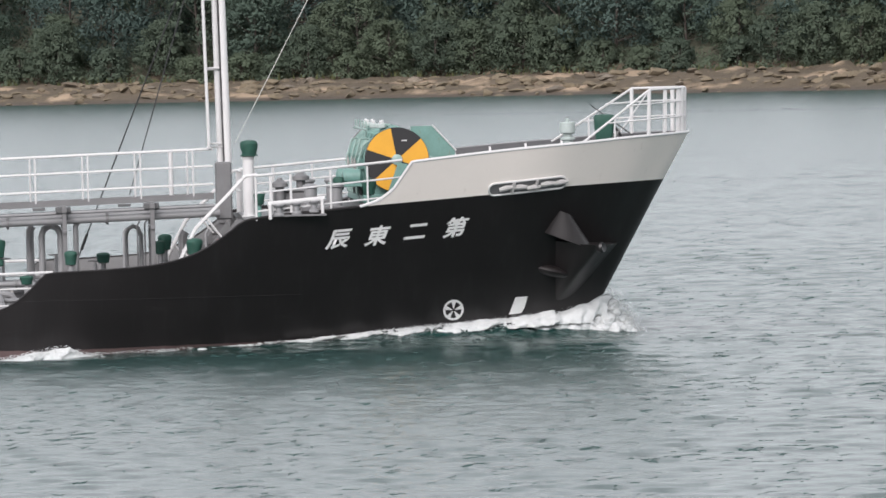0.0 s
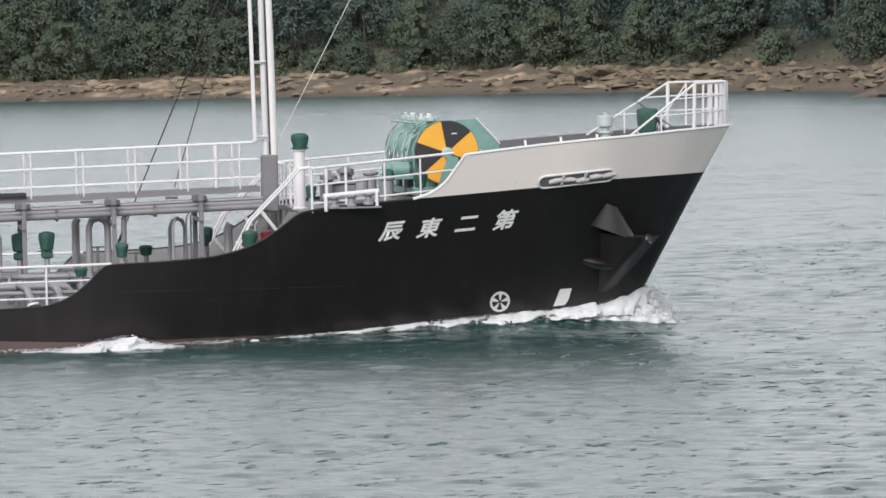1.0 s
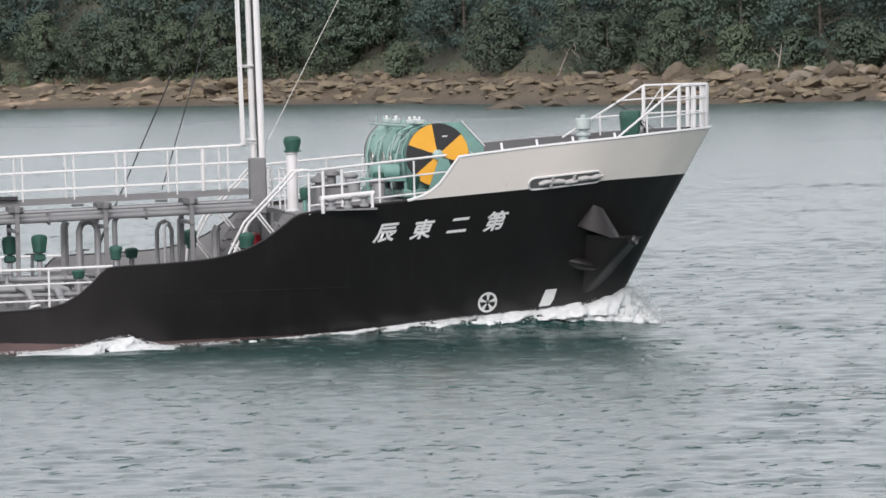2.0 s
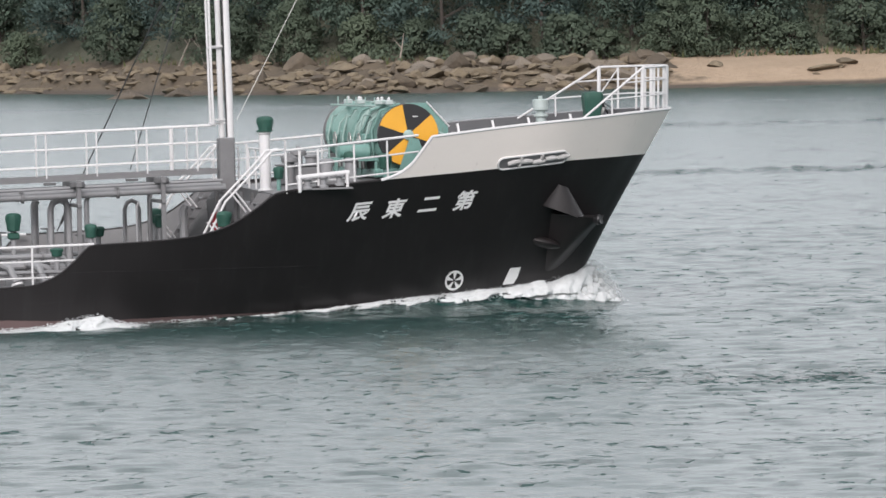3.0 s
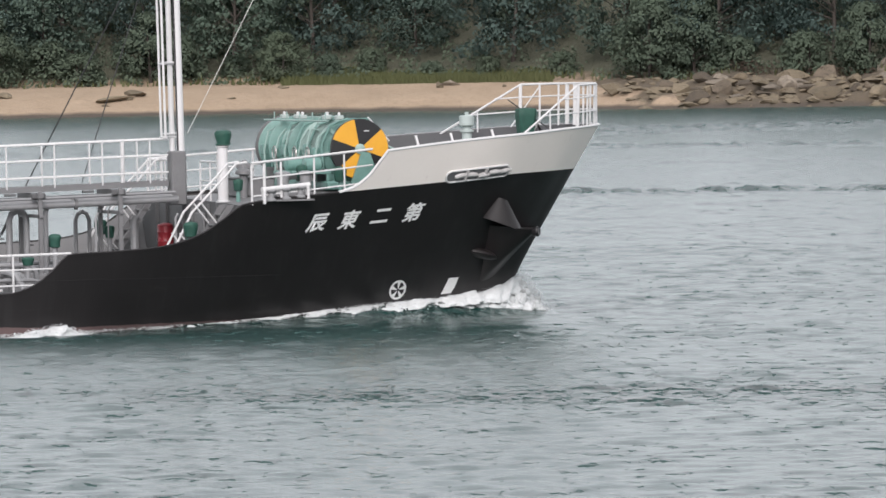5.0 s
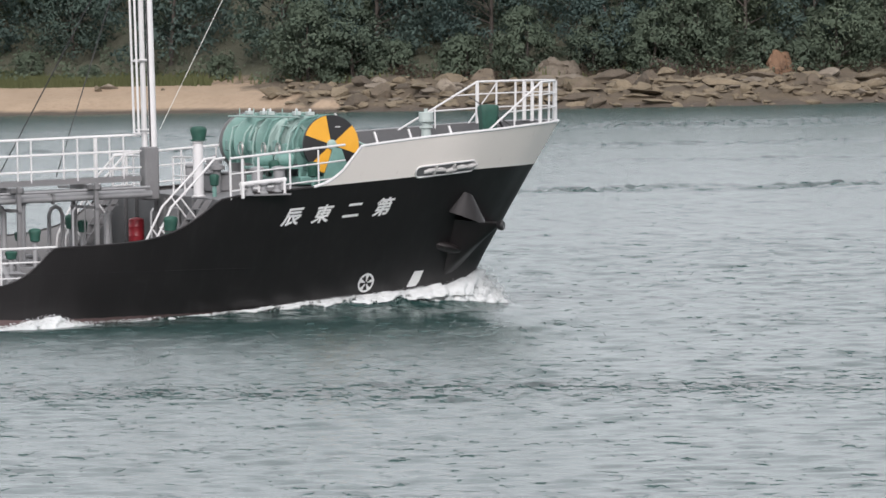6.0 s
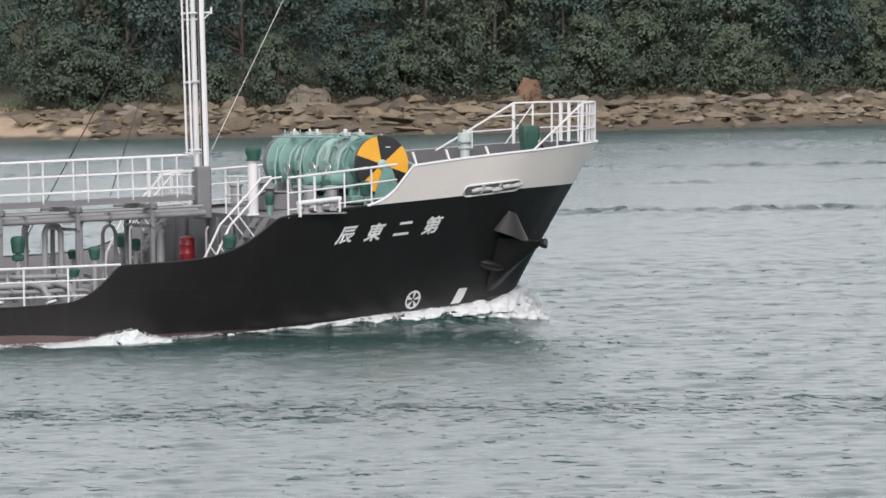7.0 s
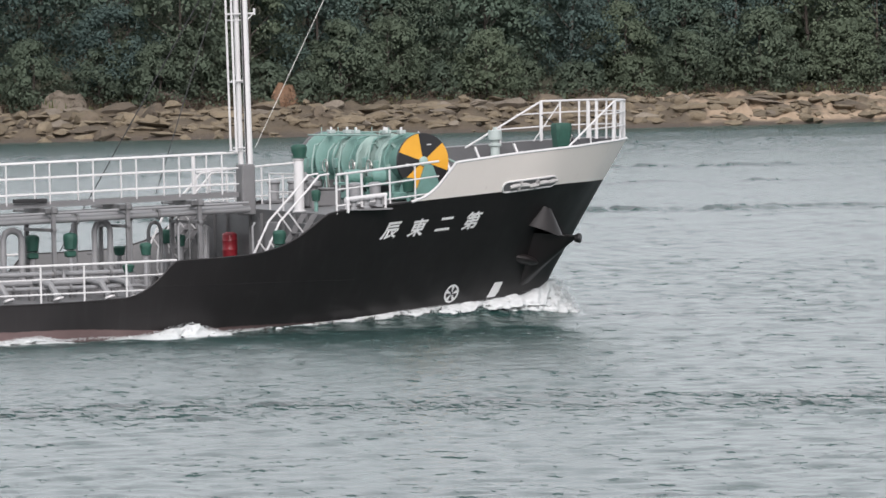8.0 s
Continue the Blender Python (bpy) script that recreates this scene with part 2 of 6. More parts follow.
# ---- mesh helpers ----
class Geo:
    """Collects vertices and faces for one mesh."""

    def __init__(self):
        self.v, self.f = [], []

    def add(self, verts, faces):
        k = len(self.v)
        self.v += [tuple(p) for p in verts]
        self.f += [tuple(i + k for i in f) for f in faces]
        return self

    def box(self, c, s, m=None, bevel=0.0):
        hx, hy, hz = (d / 2 for d in s)
        e = min(bevel, hx, hy, hz)
        if e <= 0:
            v = [Vector((x, y, z)) for x in (-hx, hx) for y in (-hy, hy) for z in (-hz, hz)]
            f = [(0, 1, 3, 2), (4, 6, 7, 5), (0, 4, 5, 1), (2, 3, 7, 6), (0, 2, 6, 4), (1, 5, 7, 3)]
        else:
            v, f = [], []
            for z, k in ((-hz, e), (-hz + e, 0), (hz - e, 0), (hz, e)):
                a, b = hx - k, hy - k
                q = e if not k else e * 0.4
                v += [Vector(p) for p in ((-a + q, -b, z), (a - q, -b, z), (a, -b + q, z), (a, b - q, z), (a - q, b, z), (-a + q, b, z), (-a, b - q, z), (-a, -b + q, z))]
            for r in range(3):
                for i in range(8):
                    j = (i + 1) % 8
                    f.append((r * 8 + i, r * 8 + j, r * 8 + 8 + j, r * 8 + 8 + i))
            f += [tuple(range(7, -1, -1)), tuple(range(24, 32))]
        if m is not None:
            v = [m @ p for p in v]
        return self.add([p + Vector(c) for p in v], f)

    def tube(self, path, r, n=8, closed=False):
        path = [Vector(p) for p in path]
        rings, last = [], None
        for i, p in enumerate(path):
            a = path[i - 1] if i or closed else p
            b = path[(i + 1) % len(path)] if i + 1 < len(path) or closed else p
            d = (b - a).normalized()
            if last is None:
                last = d.orthogonal().normalized()
            u = (last - d * last.dot(d)).normalized()
            last = u
            w = d.cross(u)
            rr = r[i] if isinstance(r, (list, tuple)) else r
            rings.append([p + (u * math.cos(2 * math.pi * k / n) + w * math.sin(2 * math.pi * k / n)) * rr for k in range(n)])
        v = [q for ring in rings for q in ring]
        f = []
        m = len(rings)
        for i in range(m if closed else m - 1):
            j = (i + 1) % m
            for k in range(n):
                l = (k + 1) % n
                f.append((i * n + k, i * n + l, j * n + l, j * n + k))
        if not closed:
            f += [tuple(range(n - 1, -1, -1)), tuple(range((m - 1) * n, m * n))]
        return self.add(v, f)

    def lathe(self, profile, origin, axis=(0, 0, 1), n=20):
        """profile: (radius, distance along the axis), both ends closed."""
        ax = Vector(axis).normalized()
        u = ax.orthogonal().normalized()
        w = ax.cross(u)
        v, f = [], []
        for r, h in profile:
            v += [Vector(origin) + ax * h + (u * math.cos(2 * math.pi * k / n) + w * math.sin(2 * math.pi * k / n)) * max(r, 1e-4) for k in range(n)]
        for i in range(len(profile) - 1):
            for k in range(n):
                l = (k + 1) % n
                f.append((i * n + k, i * n + l, (i + 1) * n + l, (i + 1) * n + k))
        f += [tuple(range(n - 1, -1, -1)), tuple(range((len(profile) - 1) * n, len(profile) * n))]
        return self.add(v, f)

    def plate(self, outline, thick):
        """A flat plate: outline of 3D points, extruded by the vector thick."""
        o = [Vector(p) for p in outline]
        t = Vector(thick)
        k = len(o)
        f = [tuple(range(k)), tuple(range(2 * k - 1, k - 1, -1))] + [(i, i + k, (i + 1) % k + k, (i + 1) % k) for i in range(k)]
        return self.add(o + [p + t for p in o], f)

    def mesh(self, name, material, smooth=35):
        me = bpy.data.meshes.new(name)
        me.from_pydata(self.v, [], self.f)
        bm = bmesh.new()
        bm.from_mesh(me)
        bmesh.ops.recalc_face_normals(bm, faces=bm.faces)
        bm.to_mesh(me)
        bm.free()
        if smooth:
            me.polygons.foreach_set("use_smooth", [True] * len(me.polygons))
            me.set_sharp_from_angle(angle=radians(smooth))
        me.materials.append(material)
        return me


def part(name, geo, material, parent, label="", smooth=35):
    ob = new(name, geo.mesh(name, material, smooth) if isinstance(geo, Geo) else geo)
    ob.parent = parent
    return tagged(ob, label) if label else ob


def thing(name, label, category, group="", m=None):
    ob = new(name)
    ob.empty_display_size = 0.2
    if m is not None:
        ob.matrix_world = m
    return tagged(ob, label, category, group)


def curve(xs, ys):
    """A smooth curve through a few values that never overshoots them."""
    xs, ys = np.array(xs, float), np.array(ys, float)
    h, d = np.diff(xs), np.diff(ys) / np.diff(xs)
    m = np.zeros_like(ys)
    m[0], m[-1] = d[0], d[-1]
    for i in range(1, len(xs) - 1):
        if d[i - 1] * d[i] > 0:
            w1, w2 = 2 * h[i] + h[i - 1], h[i] + 2 * h[i - 1]
            m[i] = (w1 + w2) / (w1 / d[i - 1] + w2 / d[i])

    def value(x):
        x = min(max(x, xs[0]), xs[-1])
        i = min(int(np.searchsorted(xs, x, side="right")) - 1, len(xs) - 2)
        s = (x - xs[i]) / h[i]
        return float((1 + 2 * s) * (1 - s) ** 2 * ys[i] + s * (1 - s) ** 2 * h[i] * m[i] + s * s * (3 - 2 * s) * ys[i + 1] + s * s * (s - 1) * h[i] * m[i + 1])
    return value


# ---- hull form, in the ship's own space: x forward from the bow, starboard is -y, z up ----
WATER_Z = -0.15
low_breadth = curve([0, 0.1, 0.5, 1.9, 3.4, 6.0, 8.0, 10, 12, 14, 16, 20, 34], [0, 0.12, 0.35, 0.93, 1.5, 2.45, 3.15, 3.85, 4.45, 4.82, 5.0, 5.1, 5.1])
top_breadth = curve([0, 0.1, 0.5, 1.0, 1.7, 2.95, 4.6, 6.25, 7.1, 8.0, 10, 14, 34], [0, 0.80, 1.42, 2.0, 2.5, 3.15, 3.62, 4.13, 4.4, 4.62, 4.9, 5.15, 5.15])
black_top = curve([-7.46, -4.67, -2.84, 0.2], [2.95, 3.11, 3.24, 3.33])
sheer = curve([-6.42, -5.4, -4.67, -3.3, -2.47, -1.35, 0.3], [3.89, 3.985, 4.05, 4.15, 4.2, 4.28, 4.36])
sweep = curve([-7.46, -7.1, -6.8, -6.5, -6.42], [2.95, 3.06, 3.25, 3.62, 3.89])
deck_edge = curve([-34, -19, -15.75, -15.4, -15.05, -14.7, -14.3, -13.2, -12.06, -11.32, -10.88, -10.44, -9.96, -8.33, -7.46],
                  [0.74, 0.77, 0.84, 0.92, 1.08, 1.36, 1.70, 1.735, 1.80, 1.95, 2.13, 2.41, 2.73, 2.885, 2.95])
STERN = 30.0


def stem_x(z):
    return -2.28 + 0.556 * z


def breadth(x, z):
    s = max(stem_x(z) - x, 0)
    a, b = low_breadth(s), top_breadth(s)
    k = (z - 0.6) / 3.6
    return max(a + (b - a) * k, a * 0.25)


def skin(x, z, off=0.0, side=-1):
    """A point on the hull's side, off metres out of it."""
    e = 0.03
    dx = (breadth(x + e, z) - breadth(x - e, z)) / (2 * e)
    dz = (breadth(x, z + e) - breadth(x, z - e)) / (2 * e)
    nrm = Vector((-dx, 1, -dz)).normalized()
    p = Vector((x, breadth(x, z), z)) + nrm * off
    return Vector((p.x, p.y * -side * -1 if side > 0 else -p.y, p.z))


def hull_top(x):
    return black_top(x) if x > -7.46 else deck_edge(x)


def bulwark_top(x):
    return sheer(x) if x > -6.42 else sweep(x)


def station(s, top):
    z = 3.0
    for _ in range(14):
        z = top(stem_x(z) - s)
    return z


def strakes(stations, low, high, levels, inset=0.0):
    """Both sides of the shell between two height curves, from the stem aft."""
    g = Geo()
    rows = []
    for s in stations:
        z1 = station(s, high) if callable(high) else high
        z0 = station(s, low) if callable(low) else low
        row = []
        for i in range(levels + 1):
            z = z0 + (z1 - z0) * i / levels
            x = stem_x(z) - s
            row.append((x, max(breadth(x, z) - inset, 0.0), z))
        rows.append(row)
    n = levels + 1
    for side in (-1, 1):
        v = [(x, side * y, z) for row in rows for x, y, z in row]
        f = [(i * n + k, (i + 1) * n + k, (i + 1) * n + k + 1, i * n + k + 1) for i in range(len(rows) - 1) for k in range(levels)]
        g.add(v, f)
    return g, rows


def finish(me, material, smooth=40):
    bm = bmesh.new()
    bm.from_mesh(me)
    bmesh.ops.remove_doubles(bm, verts=bm.verts, dist=0.0008)
    bmesh.ops.recalc_face_normals(bm, faces=bm.faces)
    bm.to_mesh(me)
    bm.free()
    me.polygons.foreach_set("use_smooth", [True] * len(me.polygons))
    me.set_sharp_from_angle(angle=radians(smooth))
    return me


ship = thing("tanker_ship", "small black-hulled coastal tanker with cream bow bulwark, under way", "ship")


def build_hull():
    st = [0, 0.02, 0.05, 0.09, 0.14, 0.2, 0.3, 0.4, 0.55, 0.7, 0.85, 1.0] + [1.0 + 0.1 * i for i in range(1, 160)] + [17 + 0.5 * i for i in range(0, 25)]
    g, rows = strakes(st, -1.3, hull_top, 22)
    last = rows[-1]
    k = len(g.v)
    g.add([(x, y * sd, z) for x, y, z in last for sd in (-1, 1)], [(2 * i, 2 * i + 1, 2 * i + 3, 2 * i + 2) for i in range(len(last) - 1)])
    hull = part("hull", g, HULL, ship, "black painted steel hull with red boot-topping")
    finish(hull.data, HULL)
    # cream bulwark: outer skin, inner skin and rounded cap
    sb = [0, 0.02, 0.05, 0.09, 0.14, 0.2, 0.3, 0.4, 0.55, 0.7, 0.85, 1.0] + [1.0 + 0.08 * i for i in range(1, 76)]
    sb = [s for s in sb if stem_x(3.0) - s > -7.46]
    g, outer = strakes(sb, hull_top, bulwark_top, 8, -0.006)
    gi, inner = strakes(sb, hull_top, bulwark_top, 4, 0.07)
    bul = part("bulwark", g, CREAM, ship, "cream painted bow bulwark")
    finish(bul.data, CREAM)
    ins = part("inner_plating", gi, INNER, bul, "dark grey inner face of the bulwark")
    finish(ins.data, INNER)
    cap = Geo()
    path = [Vector((x, -(y - 0.03), z)) for x, y, z in (r[-1] for r in outer)]
    cap.tube(path, 0.035, 6)
    part("port_cap_rail", Geo().tube([Vector((p.x, -p.y, p.z)) for p in path[1:]], 0.028, 6), PIPE, bul, "grey cap rail")
    part("cap_rail", cap, WHITE, bul, "white rounded cap rail")
    # stays inside the bulwark
    for side in (-1, 1):
        for x in (-1.6, -2.5, -3.3, -4.1, -4.9, -5.7):
            y = breadth(x, sheer(x)) - 0.10
            y1 = min(y - 0.04, breadth(x, 3.3) - 0.12)
            g = Geo().plate([(x, side * y, sheer(x) - 0.03), (x, side * (y - 0.06), sheer(x) - 0.03), (x, side * (y1 - 0.08), 3.3), (x, side * y1, 3.3)], (0.05, 0, 0))
            part("stay", g, WHITE if side > 0 else GREY, bul)
    # belt line and plate seams
    belt = Geo()
    for side in (-1,):
        pts = [skin(x, 1.05 - 0.012 * (x + 9), 0.006, side) for x in np.arange(-16, -8.5, 0.25)]
        belt.tube(pts, 0.005, 5)
    part("weld_seam", belt, HULL, hull)
    return hull


hull = build_hull()


def fore_deck_z(x):
    return 2.70 + 0.07 * (x + 9.96)


def main_deck_z(x):
    return 0.79 + 0.006 * (x + 15)


def build_decks():
    g = Geo()
    xs = np.arange(-9.95, -0.4, 0.35)
    ys = [-1, -0.5, 0, 0.5, 1]
    v = [(x, k * (breadth(x, fore_deck_z(x)) - 0.03), fore_deck_z(x) + 0.08 * (1 - k * k)) for x in xs for k in ys]
    f = [(i * 5 + k, i * 5 + k + 1, (i + 1) * 5 + k + 1, (i + 1) * 5 + k) for i in range(len(xs) - 1) for k in range(4)]
    g.add(v, f)
    part("foredeck", g, GREY, ship, "grey painted foredeck")
    g = Geo()
    xs = np.arange(-31.9, -9.8, 0.5)
    v = [(x, k * (breadth(x, 0.8) - 0.03), main_deck_z(x) + 0.12 * (1 - k * k)) for x in xs for k in ys]
    f = [(i * 5 + k, i * 5 + k + 1, (i + 1) * 5 + k + 1, (i + 1) * 5 + k) for i in range(len(xs) - 1) for k in range(4)]
    g.add(v, f)
    part("main_deck", g, GREY, ship, "grey painted main deck")
    # bulkhead that closes the forecastle aft, with stiffeners and a door
    x = -9.97
    b0, b1 = breadth(x, 0.8) - 0.05, breadth(x, 2.7) - 0.03
    bh = part("forecastle_bulkhead", Geo().plate([(x, -b0, 0.75), (x, b0, 0.75), (x, b1, 2.70), (x, 0, 2.80), (x, -b1, 2.70)], (0.05, 0, 0)), DARKGREY, ship, "dark grey steel bulkhead under the foredeck")
    for y in (-3.0, -2.3, -1.6, -0.3, 0.4, 1.8, 2.6):
        part("stiffener", Geo().box((x - 0.04, y, 1.75), (0.07, 0.04, 1.9)), DARKGREY, bh)
    dr = part("door", Geo().box((x - 0.05, -0.95, 1.7), (0.06, 0.75, 1.6), None, 0.03), GREY, bh, "grey steel weather door")
    part("door_handle", Geo().tube([(x - 0.12, -0.7, 1.6), (x - 0.12, -0.7, 1.85)], 0.015, 6), STEEL, dr)
    # inner face of the side bulwark beside the step
    for side in (-1, 1):
        g = Geo()
        xs = np.arange(-14.9, -9.9, 0.12)
        v = []
        for xx in xs:
            for z in (main_deck_z(xx), max(deck_edge(xx) - 0.005, main_deck_z(xx) + 0.02)):
                v.append((xx, side * (breadth(xx, z) - 0.06), z))
        g.add(v, [(2 * i, 2 * i + 2, 2 * i + 3, 2 * i + 1) for i in range(len(xs) - 1)])
        part("side_bulwark_lining", g, DARKGREY, ship)
    # rounded edge bar along the top of the black side
    for side in (-1, 1):
        g = Geo().tube([(xx, side * (breadth(xx, deck_edge(xx)) - 0.02), deck_edge(xx)) for xx in np.arange(-31, -7.4, 0.15)], 0.03, 6)
        part("edge_bar", g, HULL, ship)


build_decks()


def railing(name, pts, heights, base, post_at, r=0.022, material=WHITE, label="white painted steel handrail"):
    """Rails over a line of points at given heights, with posts down to base(x, y)."""
    root = None
    for i, h in enumerate(heights):
        rr = r * (1.15 if i == 0 else 0.8)
        g = Geo().tube([Vector(p) + Vector((0, 0, h)) for p in pts], rr, 7)
        if root is None:
            root = part(name, g, material, ship, label)
        else:
            part("rail", g, material, root)
    for p, rad in post_at:
        g = Geo().tube([Vector(p), Vector(p) + Vector((0, 0, heights[0]))], rad, 7)
        part("post", g, material, root)
    return root


def build_bow_rail():
    top = 5.33
    line = [(-0.92, 2.08), (-0.55, 1.72), (-0.22, 1.28), (0.0, 0.72), (0.05, 0.25), (0.05, -0.25), (0.0, -0.72), (-0.22, -1.28), (-0.55, -1.72), (-0.92, -2.08)]
    z = lambda x: sheer(x)
    g = Geo().tube([(x, y, top + 0.02 * x) for x, y in line], 0.027, 8)
    root = part("bow_rail", g, WHITE, ship, "white painted bow railing with sloping ends")
    for h in (0.36, 0.70):
        kp, ks = (0.60, 0.66) if h < 0.5 else (0.30, 0.34)
        pts = [(-0.92 - 1.90 * kp, 2.08 + 0.97 * kp)] + line + [(-0.92 - 1.52 * ks, -2.08 - 0.42 * ks)]
        part("rail", Geo().tube([(x, y, z(x) + h) for x, y in pts], 0.018, 6), WHITE, root)
    for side in (-1, 1):
        low = (-2.44, -2.5, z(-2.44)) if side < 0 else (-2.82, 3.05, z(-2.82) - 0.12)
        part("sloping_rail", Geo().tube([(-0.92, side * 2.08, top - 0.02), low], 0.026, 8), WHITE, root)
        px, py, pt = (-1.72, -2.3, z(-1.7) + 0.5) if side < 0 else (-1.87, 2.565, 4.68)
        part("post", Geo().tube([(px, py, z(px) - 0.15), (px, py, pt)], 0.02, 6), WHITE, root)
    for x, y in line:
        wide = 0.045 if abs(y) > 1.9 or 0.5 < abs(y) < 0.9 else 0.026
        bx, by = x - 0.03, y * 0.985
        part("post", Geo().tube([(bx, by, z(x) - 0.02), (x, y, top + 0.02 * x)], wide, 7), WHITE, root)
    for y in (-1.0, 1.0):
        part("post", Geo().tube([(-0.12, y, z(0)), (-0.1, y, top)], 0.05, 7), WHITE, root)
    part("brace", Geo().tube([(-0.55, 1.7, top - 0.05), (-1.25, 1.9, z(-1.2))], 0.016, 6), WHITE, root)
    part("jack_staff", Geo().tube([(-1.1, -0.55, 4.25), (-2.05, -0.2, 4.98)], 0.014, 6), WIRE, root, "thin dark staff leaning aft")


build_bow_rail()


def edge_line(x0, x1, inset, side=-1, step=0.3):
    return [(x, side * (breadth(x, deck_edge(x) if x < -7.46 else hull_top(x)) - inset), deck_edge(x) if x < -7.46 else hull_top(x)) for x in np.arange(x0, x1 + 0.01, step)]


def build_deck_rails():
    for side in (-1, 1):
        x0 = -9.75
        xs = list(np.arange(x0, -6.35, 0.25))
        pts = [(x, side * (breadth(x, 2.9) - 0.10), 2.74 + 0.075 * (x + 9.96)) for x in xs]
        posts = [((x, side * (breadth(x, 2.9) - 0.10), 2.70 + 0.075 * (x + 9.96)), r) for x, r in ((-9.75, 0.028), (-9.42, 0.036), (-8.98, 0.03), (-8.1, 0.024), (-7.28, 0.022))]
        railing("deck_rail", pts, [0.93, 0.56, 0.16], None, posts, 0.026)
    # rails across the break of the foredeck
    railing("break_rail", [(-9.85, y, 2.74) for y in (0.7, 1.6, 2.4, 3.2)], [0.95, 0.5], None, [((-9.85, y, 2.72), 0.022) for y in (0.7, 1.6, 2.4, 3.2)], 0.02)
    railing("break_rail", [(-9.85, y, 2.74) for y in (-0.5, -1.3, -2.0)], [0.95, 0.5], None, [((-9.85, y, 2.72), 0.022) for y in (-0.5, -1.3, -2.0)], 0.02)
    # main-deck side rails
    for side in (-1, 1):
        xs = list(np.arange(-31.0, -14.2, 0.6)) + [-14.32]
        pts = [(x, side * (breadth(x, 0.8) - 0.08), main_deck_z(x)) for x in xs]
        posts = [((x, side * (breadth(x, 0.8) - 0.08), main_deck_z(x)), 0.026) for x in np.arange(-30.85, -14.6, 1.17)]
        railing("side_rail", pts, [0.93, 0.60, 0.24], None, posts, 0.027)


build_deck_rails()


def build_mast():
    base = part("mast", Geo().box((-10.28, 0.0, 3.3), (0.36, 0.42, 1.28), None, 0.03), GREY, ship, "white lattice mast on a grey box foot")
    part("pole", Geo().tube([(-10.17, 0.0, 3.9), (-10.28, 0.0, 11.5)], [0.095, 0.08], 12), WHITE, base, "white tubular mast pole")
    part("pole", Geo().tube([(-10.33, 0.16, 3.9), (-10.42, 0.16, 11.5)], [0.07, 0.06], 10), WHITE, base)
    part("cable", Geo().tube([(-10.255, -0.05, 3.95), (-10.36, -0.05, 11.4)], 0.022, 6), RUBBER, base, "black cable run up the mast")
    for y in (-0.14, 0.2):
        lad = part("ladder_rail", Geo().tube([(-10.58, y, 4.25), (-10.70, y, 11.4)], 0.03, 8), WHITE, base)
    for i in range(17):
        z = 4.35 + 0.42 * i
        if i % 4 == 0:
            part("rung", Geo().tube([(-10.58 - 0.017 * (z - 4.25), 0.03, z), (-10.25, 0.03, z)], 0.022, 6), WHITE, base)
    for z in (4.27, 6.0, 7.55):
        part("bracket", Geo().tube([(-10.62, -0.14, z), (-10.62, 0.2, z), (-10.2, 0.05, z)], 0.022, 6), WHITE, base)
    arm = part("lamp_arm", Geo().tube([(-10.75, 0.0, 7.70), (-9.95, 0.0, 7.72)], 0.022, 6), WHITE, base)
    part("arm_strut", Geo().tube([(-9.97, 0.0, 7.72), (-10.2, 0.0, 7.5)], 0.015, 6), WHITE, base)
    part("arm_tip", Geo().tube([(-9.95, 0.0, 7.68), (-9.95, 0.0, 7.84)], 0.03, 6), WHITE, base)
    # standing rigging
    part("stay_wire", Geo().tube([(-13.45, 4.55, 1.78), (-12.9, 3.75, 3.2), (-10.3, 0.1, 9.8)], 0.016, 5), WIRE, base, "dark wire stay with a rigging screw")
    part("rigging_screw", Geo().tube([(-13.38, 4.45, 1.95), (-13.25, 4.26, 2.3)], 0.035, 6), WIRE, base)
    part("stay_wire", Geo().tube([(-12.35, 0.9, 3.25), (-10.35, 0.1, 9.8)], 0.013, 5), WIRE, base)
    part("forestay", Geo().tube([(-10.0, 0.0, 4.35), (-6.3, 0.0, 11.2)], 0.008, 5), HALYARD, base, "pale halyard running up forward")
    return base


build_mast()


